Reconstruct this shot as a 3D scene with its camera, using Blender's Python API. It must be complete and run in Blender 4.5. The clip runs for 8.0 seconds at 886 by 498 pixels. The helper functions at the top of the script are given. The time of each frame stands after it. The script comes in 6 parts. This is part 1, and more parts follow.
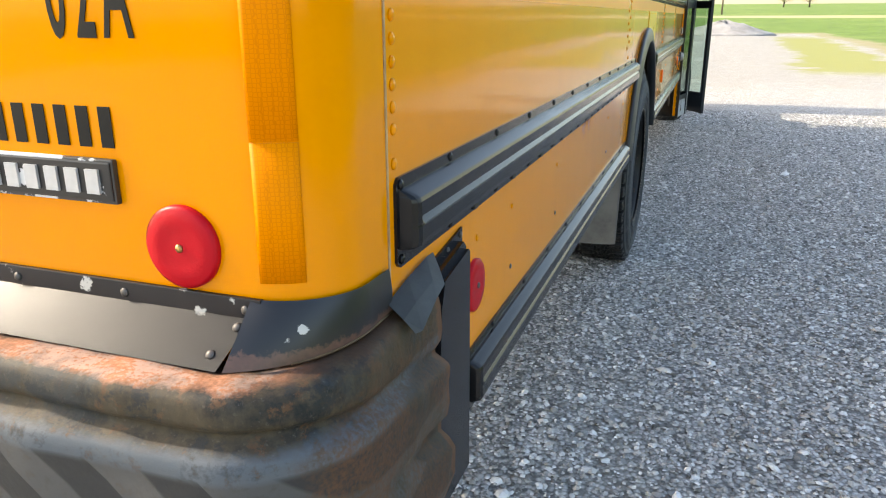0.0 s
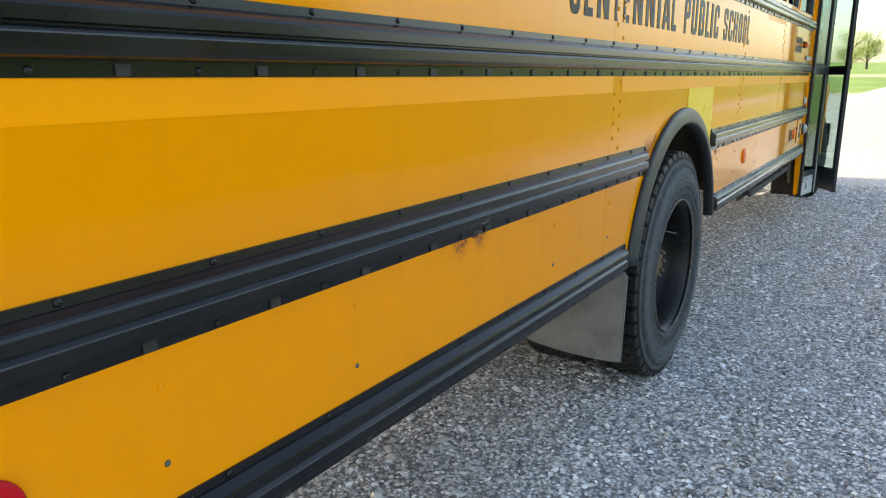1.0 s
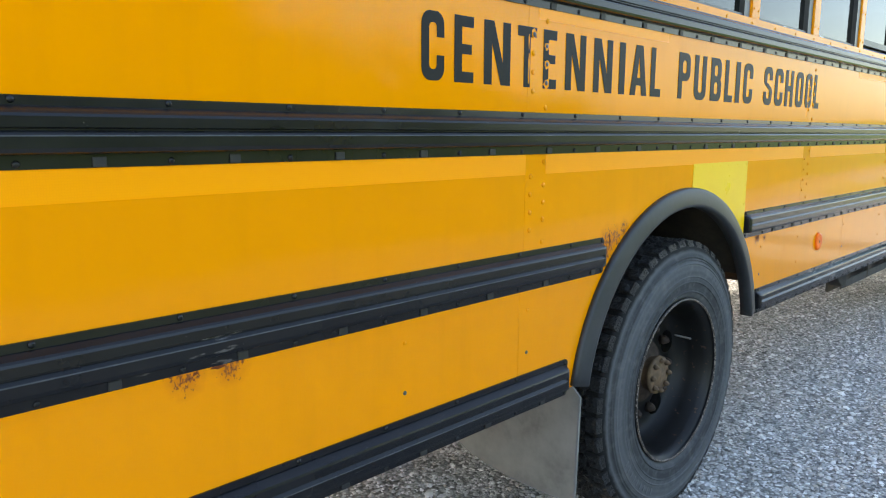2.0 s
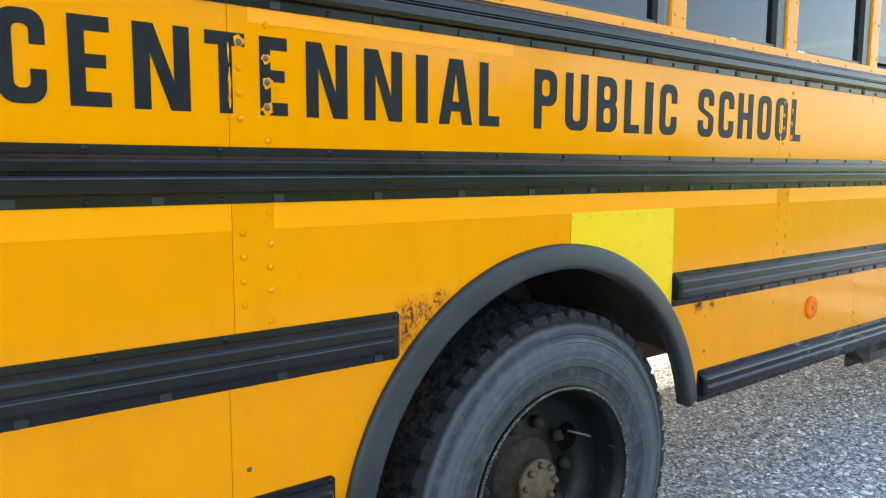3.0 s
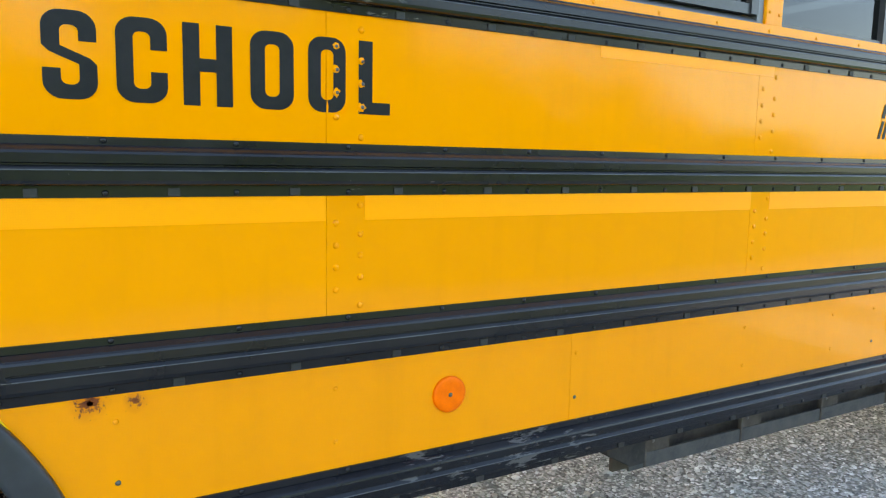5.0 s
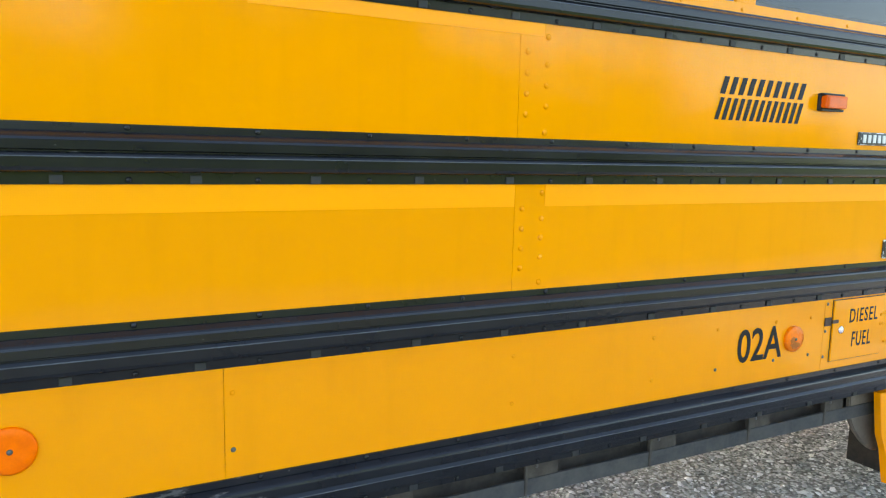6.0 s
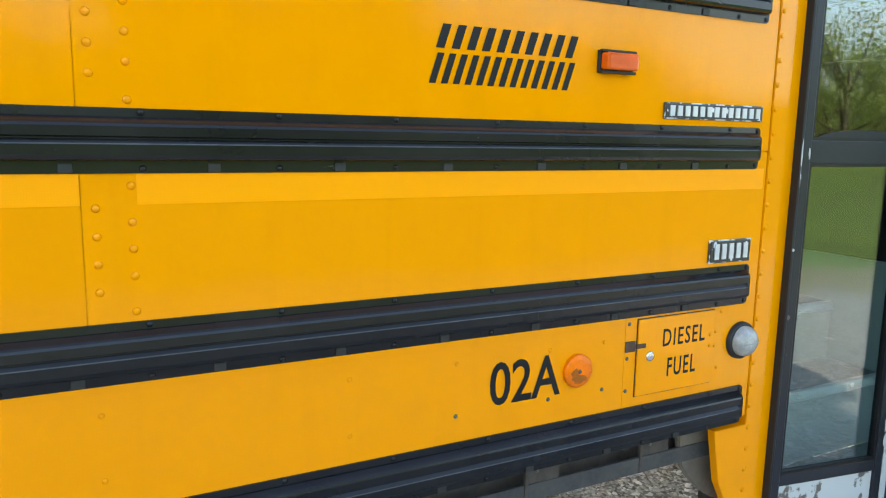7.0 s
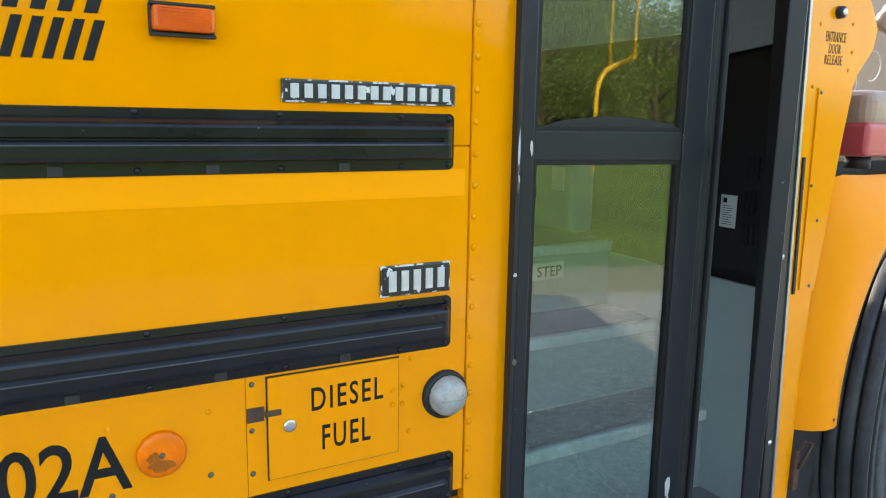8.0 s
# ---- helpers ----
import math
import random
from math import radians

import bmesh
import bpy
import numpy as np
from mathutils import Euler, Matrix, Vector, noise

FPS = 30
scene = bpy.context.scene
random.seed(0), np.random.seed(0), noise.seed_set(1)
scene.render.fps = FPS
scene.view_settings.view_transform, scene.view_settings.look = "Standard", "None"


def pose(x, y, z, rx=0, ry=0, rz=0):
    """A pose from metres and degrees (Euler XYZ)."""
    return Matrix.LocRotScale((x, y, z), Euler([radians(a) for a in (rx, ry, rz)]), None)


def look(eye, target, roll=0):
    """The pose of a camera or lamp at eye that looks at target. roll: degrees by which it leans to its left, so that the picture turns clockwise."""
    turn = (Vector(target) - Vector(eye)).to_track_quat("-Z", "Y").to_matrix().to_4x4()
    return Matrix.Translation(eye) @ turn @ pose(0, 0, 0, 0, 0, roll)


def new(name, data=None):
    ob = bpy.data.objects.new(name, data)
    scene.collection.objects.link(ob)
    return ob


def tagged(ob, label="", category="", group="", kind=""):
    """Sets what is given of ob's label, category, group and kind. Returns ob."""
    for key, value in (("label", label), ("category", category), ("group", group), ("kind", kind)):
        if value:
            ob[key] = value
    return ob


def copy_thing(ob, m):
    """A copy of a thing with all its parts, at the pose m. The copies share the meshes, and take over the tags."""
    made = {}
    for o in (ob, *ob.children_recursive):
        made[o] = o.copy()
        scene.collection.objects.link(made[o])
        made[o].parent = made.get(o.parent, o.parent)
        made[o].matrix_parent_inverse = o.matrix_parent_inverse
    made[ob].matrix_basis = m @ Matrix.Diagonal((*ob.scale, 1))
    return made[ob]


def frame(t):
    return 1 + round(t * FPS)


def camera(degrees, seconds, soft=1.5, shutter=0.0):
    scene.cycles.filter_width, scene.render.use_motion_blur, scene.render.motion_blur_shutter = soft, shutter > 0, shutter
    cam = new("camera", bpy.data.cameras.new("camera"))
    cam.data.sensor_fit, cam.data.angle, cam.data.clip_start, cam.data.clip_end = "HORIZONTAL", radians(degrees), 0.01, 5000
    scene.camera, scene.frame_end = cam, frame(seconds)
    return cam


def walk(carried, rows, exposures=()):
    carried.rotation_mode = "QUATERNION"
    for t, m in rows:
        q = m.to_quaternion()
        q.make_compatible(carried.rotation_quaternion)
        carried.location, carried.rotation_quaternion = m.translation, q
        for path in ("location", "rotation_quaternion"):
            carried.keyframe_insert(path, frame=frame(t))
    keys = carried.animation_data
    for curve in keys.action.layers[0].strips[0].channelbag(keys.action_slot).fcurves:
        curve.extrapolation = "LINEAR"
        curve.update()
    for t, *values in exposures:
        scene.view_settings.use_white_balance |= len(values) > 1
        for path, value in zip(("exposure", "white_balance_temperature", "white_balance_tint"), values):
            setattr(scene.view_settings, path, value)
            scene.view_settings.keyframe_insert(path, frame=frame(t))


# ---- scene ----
cam = camera(62.6, 8.0, soft=1.1)
EXPO = 2.65
PATH = [
    (0, (0.335, -0.363, 1.284), (-0.311, 1.43, 0.678), -0.1),
    (0.4, (0.597, -0.105, 1.323), (-0.215, 1.636, 0.766), 0.2),
    (0.5, (0.647, -0.038, 1.346), (-0.201, 1.687, 0.793), 0.6),
    (0.8, (0.776, 0.185, 1.356), (-0.193, 1.863, 0.859), 0.1),
    (1, (0.856, 0.361, 1.369), (-0.19, 2.001, 0.905), -0.0),
    (1.2, (0.939, 0.53, 1.401), (-0.188, 2.128, 0.979), -0.4),
    (1.4, (1.008, 0.696, 1.419), (-0.192, 2.246, 1.023), -0.2),
    (1.5, (1.054, 0.774, 1.421), (-0.184, 2.298, 1.041), -0.2),
    (1.7, (1.132, 0.942, 1.419), (-0.169, 2.418, 1.067), -0.0),
    (2.8, (1.341, 1.998, 1.462), (-0.211, 3.236, 1.218), 0.4),
    (3, (1.382, 2.208, 1.441), (-0.193, 3.42, 1.215), 0.3),
    (3.2, (1.41, 2.419, 1.453), (-0.183, 3.607, 1.229), 0.5),
    (3.5, (1.406, 2.722, 1.465), (-0.207, 3.878, 1.213), 1.0),
    (4, (1.406, 3.256, 1.465), (-0.246, 4.356, 1.218), 1.0),
    (4.4, (1.439, 3.666, 1.434), (-0.233, 4.738, 1.199), 0.8),
    (4.5, (1.462, 3.789, 1.435), (-0.232, 4.827, 1.207), 0.6),
    (4.7, (1.458, 3.981, 1.448), (-0.247, 5.0, 1.21), 0.9),
    (5.8, (1.477, 5.044, 1.44), (-0.271, 5.979, 1.181), 1.3),
    (6, (1.469, 5.231, 1.443), (-0.283, 6.156, 1.174), 1.4),
    (6.5, (1.393, 5.694, 1.452), (-0.363, 6.609, 1.17), 1.1),
    (7, (1.358, 6.165, 1.441), (-0.387, 7.092, 1.132), 1.1),
    (7.5, (1.335, 6.613, 1.452), (-0.394, 7.561, 1.119), 0.9),
    (7.6, (1.327, 6.71, 1.442), (-0.404, 7.657, 1.11), 0.9),
    (8, (1.283, 7.101, 1.466), (-0.432, 8.067, 1.115), 1.0),
]
walk(cam, [(t, look(eye, target, roll)) for t, eye, target, roll in PATH], exposures=[(0.0, EXPO - 0.42, 7650, 10), (0.5, EXPO - 0.34, 7650, 10), (1.5, EXPO - 0.05, 7350, 10), (3.0, EXPO + 0.36, 7250, 10), (4.5, EXPO + 0.46, 7300, 10), (6.2, EXPO + 0.49, 7300, 10), (7.5, EXPO + 0.33, 7400, 10), (8.0, EXPO + 0.32, 7450, 10)])

# ---- daylight ----
SUN_FROM = Vector((-1.56, -0.08, 1.0)).normalized()
world = bpy.data.worlds.new("sky")
scene.world = world
world.use_nodes = True
wn = world.node_tree
sky = wn.nodes.new("ShaderNodeTexSky")
sky.sky_type = "NISHITA"
sky.sun_disc = False
sky.sun_elevation = math.asin(SUN_FROM.z)
sky.sun_rotation = math.atan2(SUN_FROM.x, SUN_FROM.y) % (2 * math.pi)
sky.air_density, sky.dust_density, sky.ozone_density = 1.0, 2.0, 1.0
wn.links.new(sky.outputs[0], wn.nodes["Background"].inputs[0])
wn.nodes["Background"].inputs[1].default_value = 0.125
sun = new("sun", bpy.data.lights.new("sun", "SUN"))
sun.data.energy, sun.data.angle, sun.data.color = 1.55, radians(0.6), (1.0, 0.95, 0.87)
sun.matrix_world = look(SUN_FROM * 50, (0, 0, 0))


# ---- materials ----
def nodes_of(name):
    m = bpy.data.materials.new(name)
    m.use_nodes = True
    return m, m.node_tree.nodes, m.node_tree.links, m.node_tree.nodes["Principled BSDF"]


def add_noise(n, l, scale, detail=4.0, rough=0.55, coord="Object", stretch=None):
    tc = n.new("ShaderNodeTexCoord")
    tex = n.new("ShaderNodeTexNoise")
    tex.inputs["Scale"].default_value, tex.inputs["Detail"].default_value, tex.inputs["Roughness"].default_value = scale, detail, rough
    src = tc.outputs[coord]
    if stretch:
        mp = n.new("ShaderNodeMapping")
        mp.inputs["Scale"].default_value = stretch
        l.new(src, mp.inputs[0])
        src = mp.outputs[0]
    l.new(src, tex.inputs["Vector"])
    return tex.outputs["Fac"]


def ramp(n, l, src, a, b, ca=(0, 0, 0, 1), cb=(1, 1, 1, 1)):
    r = n.new("ShaderNodeValToRGB")
    r.color_ramp.elements[0].position, r.color_ramp.elements[1].position = a, b
    r.color_ramp.elements[0].color, r.color_ramp.elements[1].color = ca, cb
    l.new(src, r.inputs[0])
    return r.outputs[0]


def blend(n, l, fac, a, b, mode="MIX"):
    mx = n.new("ShaderNodeMix")
    mx.data_type, mx.blend_type = "RGBA", mode
    for sock, v in ((mx.inputs[0], fac), (mx.inputs[6], a), (mx.inputs[7], b)):
        if isinstance(v, (int, float)):
            sock.default_value = v
        elif isinstance(v, tuple):
            sock.default_value = (*v[:3], 1)
        else:
            l.new(v, sock)
    return mx.outputs[2]


def sums(n, l, op, a, b):
    m = n.new("ShaderNodeMath")
    m.operation = op
    for sock, v in ((m.inputs[0], a), (m.inputs[1], b)):
        if isinstance(v, (int, float)):
            sock.default_value = v
        else:
            l.new(v, sock)
    return m.outputs[0]


def bump(n, l, p, height, strength, distance):
    b = n.new("ShaderNodeBump")
    b.inputs["Strength"].default_value, b.inputs["Distance"].default_value = strength, distance
    l.new(height, b.inputs["Height"])
    l.new(b.outputs[0], p.inputs["Normal"])
    return b


def surface(name, base, dark, rough=0.4, metal=0.0, coarse=3.0, fine=60.0, amount=0.5, relief=0.1, depth=0.002, coat=0.0, rough_var=0.12, spec=0.5):
    """A worn surface: two scales of colour change, uneven gloss and a little relief."""
    m, n, l, p = nodes_of(name)
    big, small = add_noise(n, l, coarse), add_noise(n, l, fine, 6)
    f = sums(n, l, "MULTIPLY", ramp(n, l, big, 0.35, 0.7), amount)
    c = blend(n, l, f, base, dark)
    c = blend(n, l, sums(n, l, "MULTIPLY", ramp(n, l, small, 0.4, 0.75), amount * 0.5), c, dark)
    l.new(c, p.inputs["Base Color"])
    l.new(sums(n, l, "ADD", sums(n, l, "MULTIPLY", big, rough_var * 2), max(rough - rough_var, 0.02)), p.inputs["Roughness"])
    p.inputs["Metallic"].default_value, p.inputs["Coat Weight"].default_value = metal, coat
    p.inputs["Specular IOR Level"].default_value = spec
    bump(n, l, p, small, relief, depth)
    return m


def bus_paint(name, base, dark, rust=()):
    """Glossy enamel on thin sheet: slight buckling, dust, faint streaks; rust flecks round the given points."""
    m, n, l, p = nodes_of(name)
    wave = add_noise(n, l, 2.2, 1.0, 0.4)
    dust = add_noise(n, l, 9.0, 5.0)
    streak = add_noise(n, l, 14.0, 3.0, stretch=(1, 1, 0.12))
    orange = add_noise(n, l, 420.0, 2.0)
    info = n.new("ShaderNodeObjectInfo")
    c = blend(n, l, sums(n, l, "MULTIPLY", ramp(n, l, dust, 0.35, 0.8), 0.25), base, dark)
    c = blend(n, l, sums(n, l, "MULTIPLY", ramp(n, l, streak, 0.52, 0.8), 0.16), c, tuple(v * 0.75 for v in dark))
    c = blend(n, l, sums(n, l, "MULTIPLY", info.outputs["Random"], 0.22), c, dark)
    if rust:
        geo = n.new("ShaderNodeNewGeometry")
        flecks = add_noise(n, l, 120.0, 4.0, 0.62, stretch=(1, 1, 0.7))
        total = None
        for (py, pz, rad) in rust:
            d = n.new("ShaderNodeVectorMath")
            d.operation = "DISTANCE"
            d.inputs[1].default_value = (0, py, pz)
            l.new(geo.outputs["Position"], d.inputs[0])
            near = ramp(n, l, sums(n, l, "DIVIDE", d.outputs["Value"], rad), 0.25, 1.0, (1, 1, 1, 1), (0, 0, 0, 1))
            total = near if total is None else sums(n, l, "MAXIMUM", total, near)
        stain = sums(n, l, "MULTIPLY", ramp(n, l, sums(n, l, "MULTIPLY", total, add_noise(n, l, 40.0, 4.0)), 0.15, 0.55), 0.5)
        c = blend(n, l, stain, c, (0.46, 0.105, 0.008))
        f = sums(n, l, "MULTIPLY", ramp(n, l, sums(n, l, "ADD", flecks, sums(n, l, "MULTIPLY", total, 0.26)), 0.745, 0.79), ramp(n, l, total, 0.02, 0.10))
        c = blend(n, l, f, c, blend(n, l, ramp(n, l, add_noise(n, l, 200.0, 3), 0.4, 0.6), (0.36, 0.10, 0.012), (0.13, 0.032, 0.012)))
        l.new(sums(n, l, "ADD", sums(n, l, "MULTIPLY", f, 0.5), sums(n, l, "ADD", sums(n, l, "MULTIPLY", dust, 0.08), 0.02)), p.inputs["Roughness"])
    else:
        l.new(sums(n, l, "ADD", sums(n, l, "MULTIPLY", dust, 0.08), 0.02), p.inputs["Roughness"])
    l.new(c, p.inputs["Base Color"])
    p.inputs["Specular IOR Level"].default_value = 0.18
    b1 = n.new("ShaderNodeBump")
    b1.inputs["Strength"].default_value, b1.inputs["Distance"].default_value = 0.12, 0.02
    l.new(wave, b1.inputs["Height"])
    b2 = n.new("ShaderNodeBump")
    b2.inputs["Strength"].default_value, b2.inputs["Distance"].default_value = 0.03, 0.0006
    l.new(orange, b2.inputs["Height"])
    l.new(b1.outputs[0], b2.inputs["Normal"])
    l.new(b2.outputs[0], p.inputs["Normal"])
    return m


def rail_paint(name, scuffs):
    """Black enamel with dust, tiny chips and dry scuffs thickest round the given points."""
    m, n, l, p = nodes_of(name)
    big, small = add_noise(n, l, 6.0), add_noise(n, l, 80.0, 6)
    c = blend(n, l, sums(n, l, "MULTIPLY", ramp(n, l, big, 0.35, 0.7), 0.35), (0.0062, 0.0068, 0.0085), (0.020, 0.0205, 0.022))
    chip = ramp(n, l, add_noise(n, l, 130.0, 3, 0.5), 0.765, 0.785)
    drag = add_noise(n, l, 60.0, 5, 0.65, stretch=(1, 0.22, 1))
    geo = n.new("ShaderNodeNewGeometry")
    total = None
    for py, pz, rad in scuffs:
        d = n.new("ShaderNodeVectorMath")
        d.operation = "DISTANCE"
        d.inputs[1].default_value = (0.02, py, pz)
        l.new(geo.outputs["Position"], d.inputs[0])
        near = ramp(n, l, sums(n, l, "DIVIDE", d.outputs["Value"], rad), 0.2, 1.0, (1, 1, 1, 1), (0, 0, 0, 1))
        total = near if total is None else sums(n, l, "MAXIMUM", total, near)
    scuff = ramp(n, l, sums(n, l, "ADD", drag, sums(n, l, "MULTIPLY", total, 0.16)), 0.70, 0.76)
    f = sums(n, l, "MAXIMUM", sums(n, l, "MULTIPLY", chip, 0.6), sums(n, l, "MULTIPLY", scuff, 0.4))
    c = blend(n, l, f, c, (0.16, 0.15, 0.138))
    l.new(c, p.inputs["Base Color"])
    l.new(sums(n, l, "ADD", sums(n, l, "MULTIPLY", f, 0.4), sums(n, l, "ADD", sums(n, l, "MULTIPLY", big, 0.14), 0.11)), p.inputs["Roughness"])
    p.inputs["Specular IOR Level"].default_value = 0.27
    bump(n, l, p, small, 0.05, 0.002)
    return m


def glass_pane(name, tint, gloss_rough=0.0, face_on=0.10, film=0.0):
    m, n, l, p = nodes_of(name)
    n.remove(p)
    out = n["Material Output"]
    clear, gloss, mix, face = n.new("ShaderNodeBsdfTransparent"), n.new("ShaderNodeBsdfGlossy"), n.new("ShaderNodeMixShader"), n.new("ShaderNodeLayerWeight")
    clear.inputs[0].default_value = (*tint, 1)
    gloss.inputs["Roughness"].default_value = gloss_rough
    face.inputs[0].default_value = 0.5
    edge = sums(n, l, "POWER", face.outputs["Facing"], 4.0)
    l.new(sums(n, l, "ADD", sums(n, l, "MULTIPLY", edge, 0.98 - face_on), face_on), mix.inputs[0])
    l.new(clear.outputs[0], mix.inputs[1])
    l.new(gloss.outputs[0], mix.inputs[2])
    if film:
        dusty, dust = n.new("ShaderNodeMixShader"), n.new("ShaderNodeBsdfDiffuse")
        dust.inputs[0].default_value = (0.55, 0.55, 0.52, 1)
        l.new(sums(n, l, "MULTIPLY", ramp(n, l, add_noise(n, l, 6.0, 6, 0.6), 0.2, 0.8), film), dusty.inputs[0])
        l.new(mix.outputs[0], dusty.inputs[1])
        l.new(dust.outputs[0], dusty.inputs[2])
        l.new(dusty.outputs[0], out.inputs[0])
    else:
        l.new(mix.outputs[0], out.inputs[0])
    return m


def tape_material(name, base, dark, rough=0.3, spec=0.25):
    """Reflective sheeting: a fine honeycomb under a glossy film."""
    m, n, l, p = nodes_of(name)
    tc = n.new("ShaderNodeTexCoord")
    v = n.new("ShaderNodeTexVoronoi")
    v.feature = "DISTANCE_TO_EDGE"
    v.inputs["Scale"].default_value, v.inputs["Randomness"].default_value = 230.0, 0.3
    l.new(tc.outputs["Object"], v.inputs["Vector"])
    cell = ramp(n, l, v.outputs["Distance"], 0.02, 0.14)
    c = blend(n, l, cell, dark, base)
    c = blend(n, l, sums(n, l, "MULTIPLY", ramp(n, l, add_noise(n, l, 7.0), 0.4, 0.8), 0.3), c, dark)
    l.new(c, p.inputs["Base Color"])
    p.inputs["Roughness"].default_value = rough
    p.inputs["Specular IOR Level"].default_value = spec
    return m


def bumper_material():
    m, n, l, p = nodes_of("rusted_black_bumper_paint")
    a, b, c3, d = add_noise(n, l, 11.0, 9, 0.72), add_noise(n, l, 46.0, 8, 0.72), add_noise(n, l, 190.0, 5, 0.6), add_noise(n, l, 7.0, 8, 0.7)
    c = blend(n, l, ramp(n, l, a, 0.40, 0.54), (0.016, 0.019, 0.020), (0.060, 0.047, 0.031))
    c = blend(n, l, ramp(n, l, b, 0.56, 0.62), c, (0.095, 0.050, 0.027))
    c = blend(n, l, sums(n, l, "MULTIPLY", ramp(n, l, d, 0.54, 0.60), 0.7), c, (0.040, 0.047, 0.051))
    c = blend(n, l, sums(n, l, "MULTIPLY", ramp(n, l, c3, 0.6, 0.7), 0.35), c, (0.16, 0.14, 0.12))
    run = add_noise(n, l, 38.0, 6, 0.68, stretch=(1, 1, 0.6))
    c = blend(n, l, sums(n, l, "MULTIPLY", ramp(n, l, run, 0.46, 0.64), 0.5), c, (0.10, 0.078, 0.050))
    bare = ramp(n, l, add_noise(n, l, 13.0, 9, 0.75), 0.52, 0.56)
    c = blend(n, l, sums(n, l, "MULTIPLY", bare, 0.8), c, (0.024, 0.028, 0.030))
    geo = n.new("ShaderNodeNewGeometry")
    sep = n.new("ShaderNodeSeparateXYZ")
    l.new(geo.outputs["Position"], sep.inputs[0])
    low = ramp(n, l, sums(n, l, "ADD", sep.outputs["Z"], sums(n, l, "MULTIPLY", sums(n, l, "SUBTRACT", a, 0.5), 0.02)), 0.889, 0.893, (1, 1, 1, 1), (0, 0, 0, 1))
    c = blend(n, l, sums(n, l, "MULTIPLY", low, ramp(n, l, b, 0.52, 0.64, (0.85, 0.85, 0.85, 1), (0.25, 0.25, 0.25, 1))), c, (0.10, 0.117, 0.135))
    slant = sums(n, l, "FRACT", sums(n, l, "MULTIPLY", sums(n, l, "ADD", sep.outputs["X"], sep.outputs["Z"]), 7.6), 0.0)
    chevron = sums(n, l, "MULTIPLY", ramp(n, l, slant, 0.48, 0.52), ramp(n, l, sep.outputs["Z"], 0.866, 0.869, (1, 1, 1, 1), (0, 0, 0, 1)))
    below = ramp(n, l, sep.outputs["Z"], 0.865, 0.869, (1, 1, 1, 1), (0, 0, 0, 1))
    c = blend(n, l, sums(n, l, "MULTIPLY", below, 0.75), c, blend(n, l, a, (0.085, 0.074, 0.062), (0.06, 0.062, 0.062)))
    c = blend(n, l, sums(n, l, "MULTIPLY", chevron, 0.85), c, (0.026, 0.027, 0.028))
    flank = sums(n, l, "MULTIPLY", ramp(n, l, sums(n, l, "ADD", sep.outputs["X"], sums(n, l, "MULTIPLY", sums(n, l, "SUBTRACT", a, 0.5), 0.12)), -0.005, 0.03), ramp(n, l, c3, 0.3, 0.6))
    c = blend(n, l, sums(n, l, "MULTIPLY", flank, 0.8), c, blend(n, l, ramp(n, l, d, 0.42, 0.58), (0.115, 0.056, 0.029), (0.055, 0.042, 0.026)))
    torn = sums(n, l, "ADD", sep.outputs["Y"], sums(n, l, "MULTIPLY", sums(n, l, "SUBTRACT", b, 0.5), 0.03))
    c = blend(n, l, sums(n, l, "MULTIPLY", ramp(n, l, torn, 0.452, 0.457), 0.7), c, (0.17, 0.075, 0.038))
    lip = sums(n, l, "ADD", sep.outputs["Z"], sums(n, l, "MULTIPLY", sums(n, l, "SUBTRACT", b, 0.5), 0.009))
    worn = ramp(n, l, lip, 0.9464, 0.9476)
    rust = blend(n, l, ramp(n, l, c3, 0.35, 0.65), (0.36, 0.15, 0.075), (0.55, 0.27, 0.17))
    pale = ramp(n, l, sums(n, l, "MULTIPLY", c3, ramp(n, l, d, 0.4, 0.6)), 0.36, 0.42)
    rust = blend(n, l, sums(n, l, "MULTIPLY", pale, 0.6), rust, (0.4, 0.33, 0.29))
    rust = blend(n, l, ramp(n, l, sums(n, l, "ADD", sep.outputs["X"], 0.1), 0.03, 0.09), rust, (0.07, 0.04, 0.026))
    c = blend(n, l, sums(n, l, "MULTIPLY", worn, 0.92), c, rust)
    l.new(c, p.inputs["Base Color"])
    l.new(sums(n, l, "ADD", sums(n, l, "MULTIPLY", a, 0.4), 0.42), p.inputs["Roughness"])
    p.inputs["Specular IOR Level"].default_value = 0.18
    bump(n, l, p, sums(n, l, "ADD", b, sums(n, l, "MULTIPLY", c3, 0.4)), 0.28, 0.004)
    return m


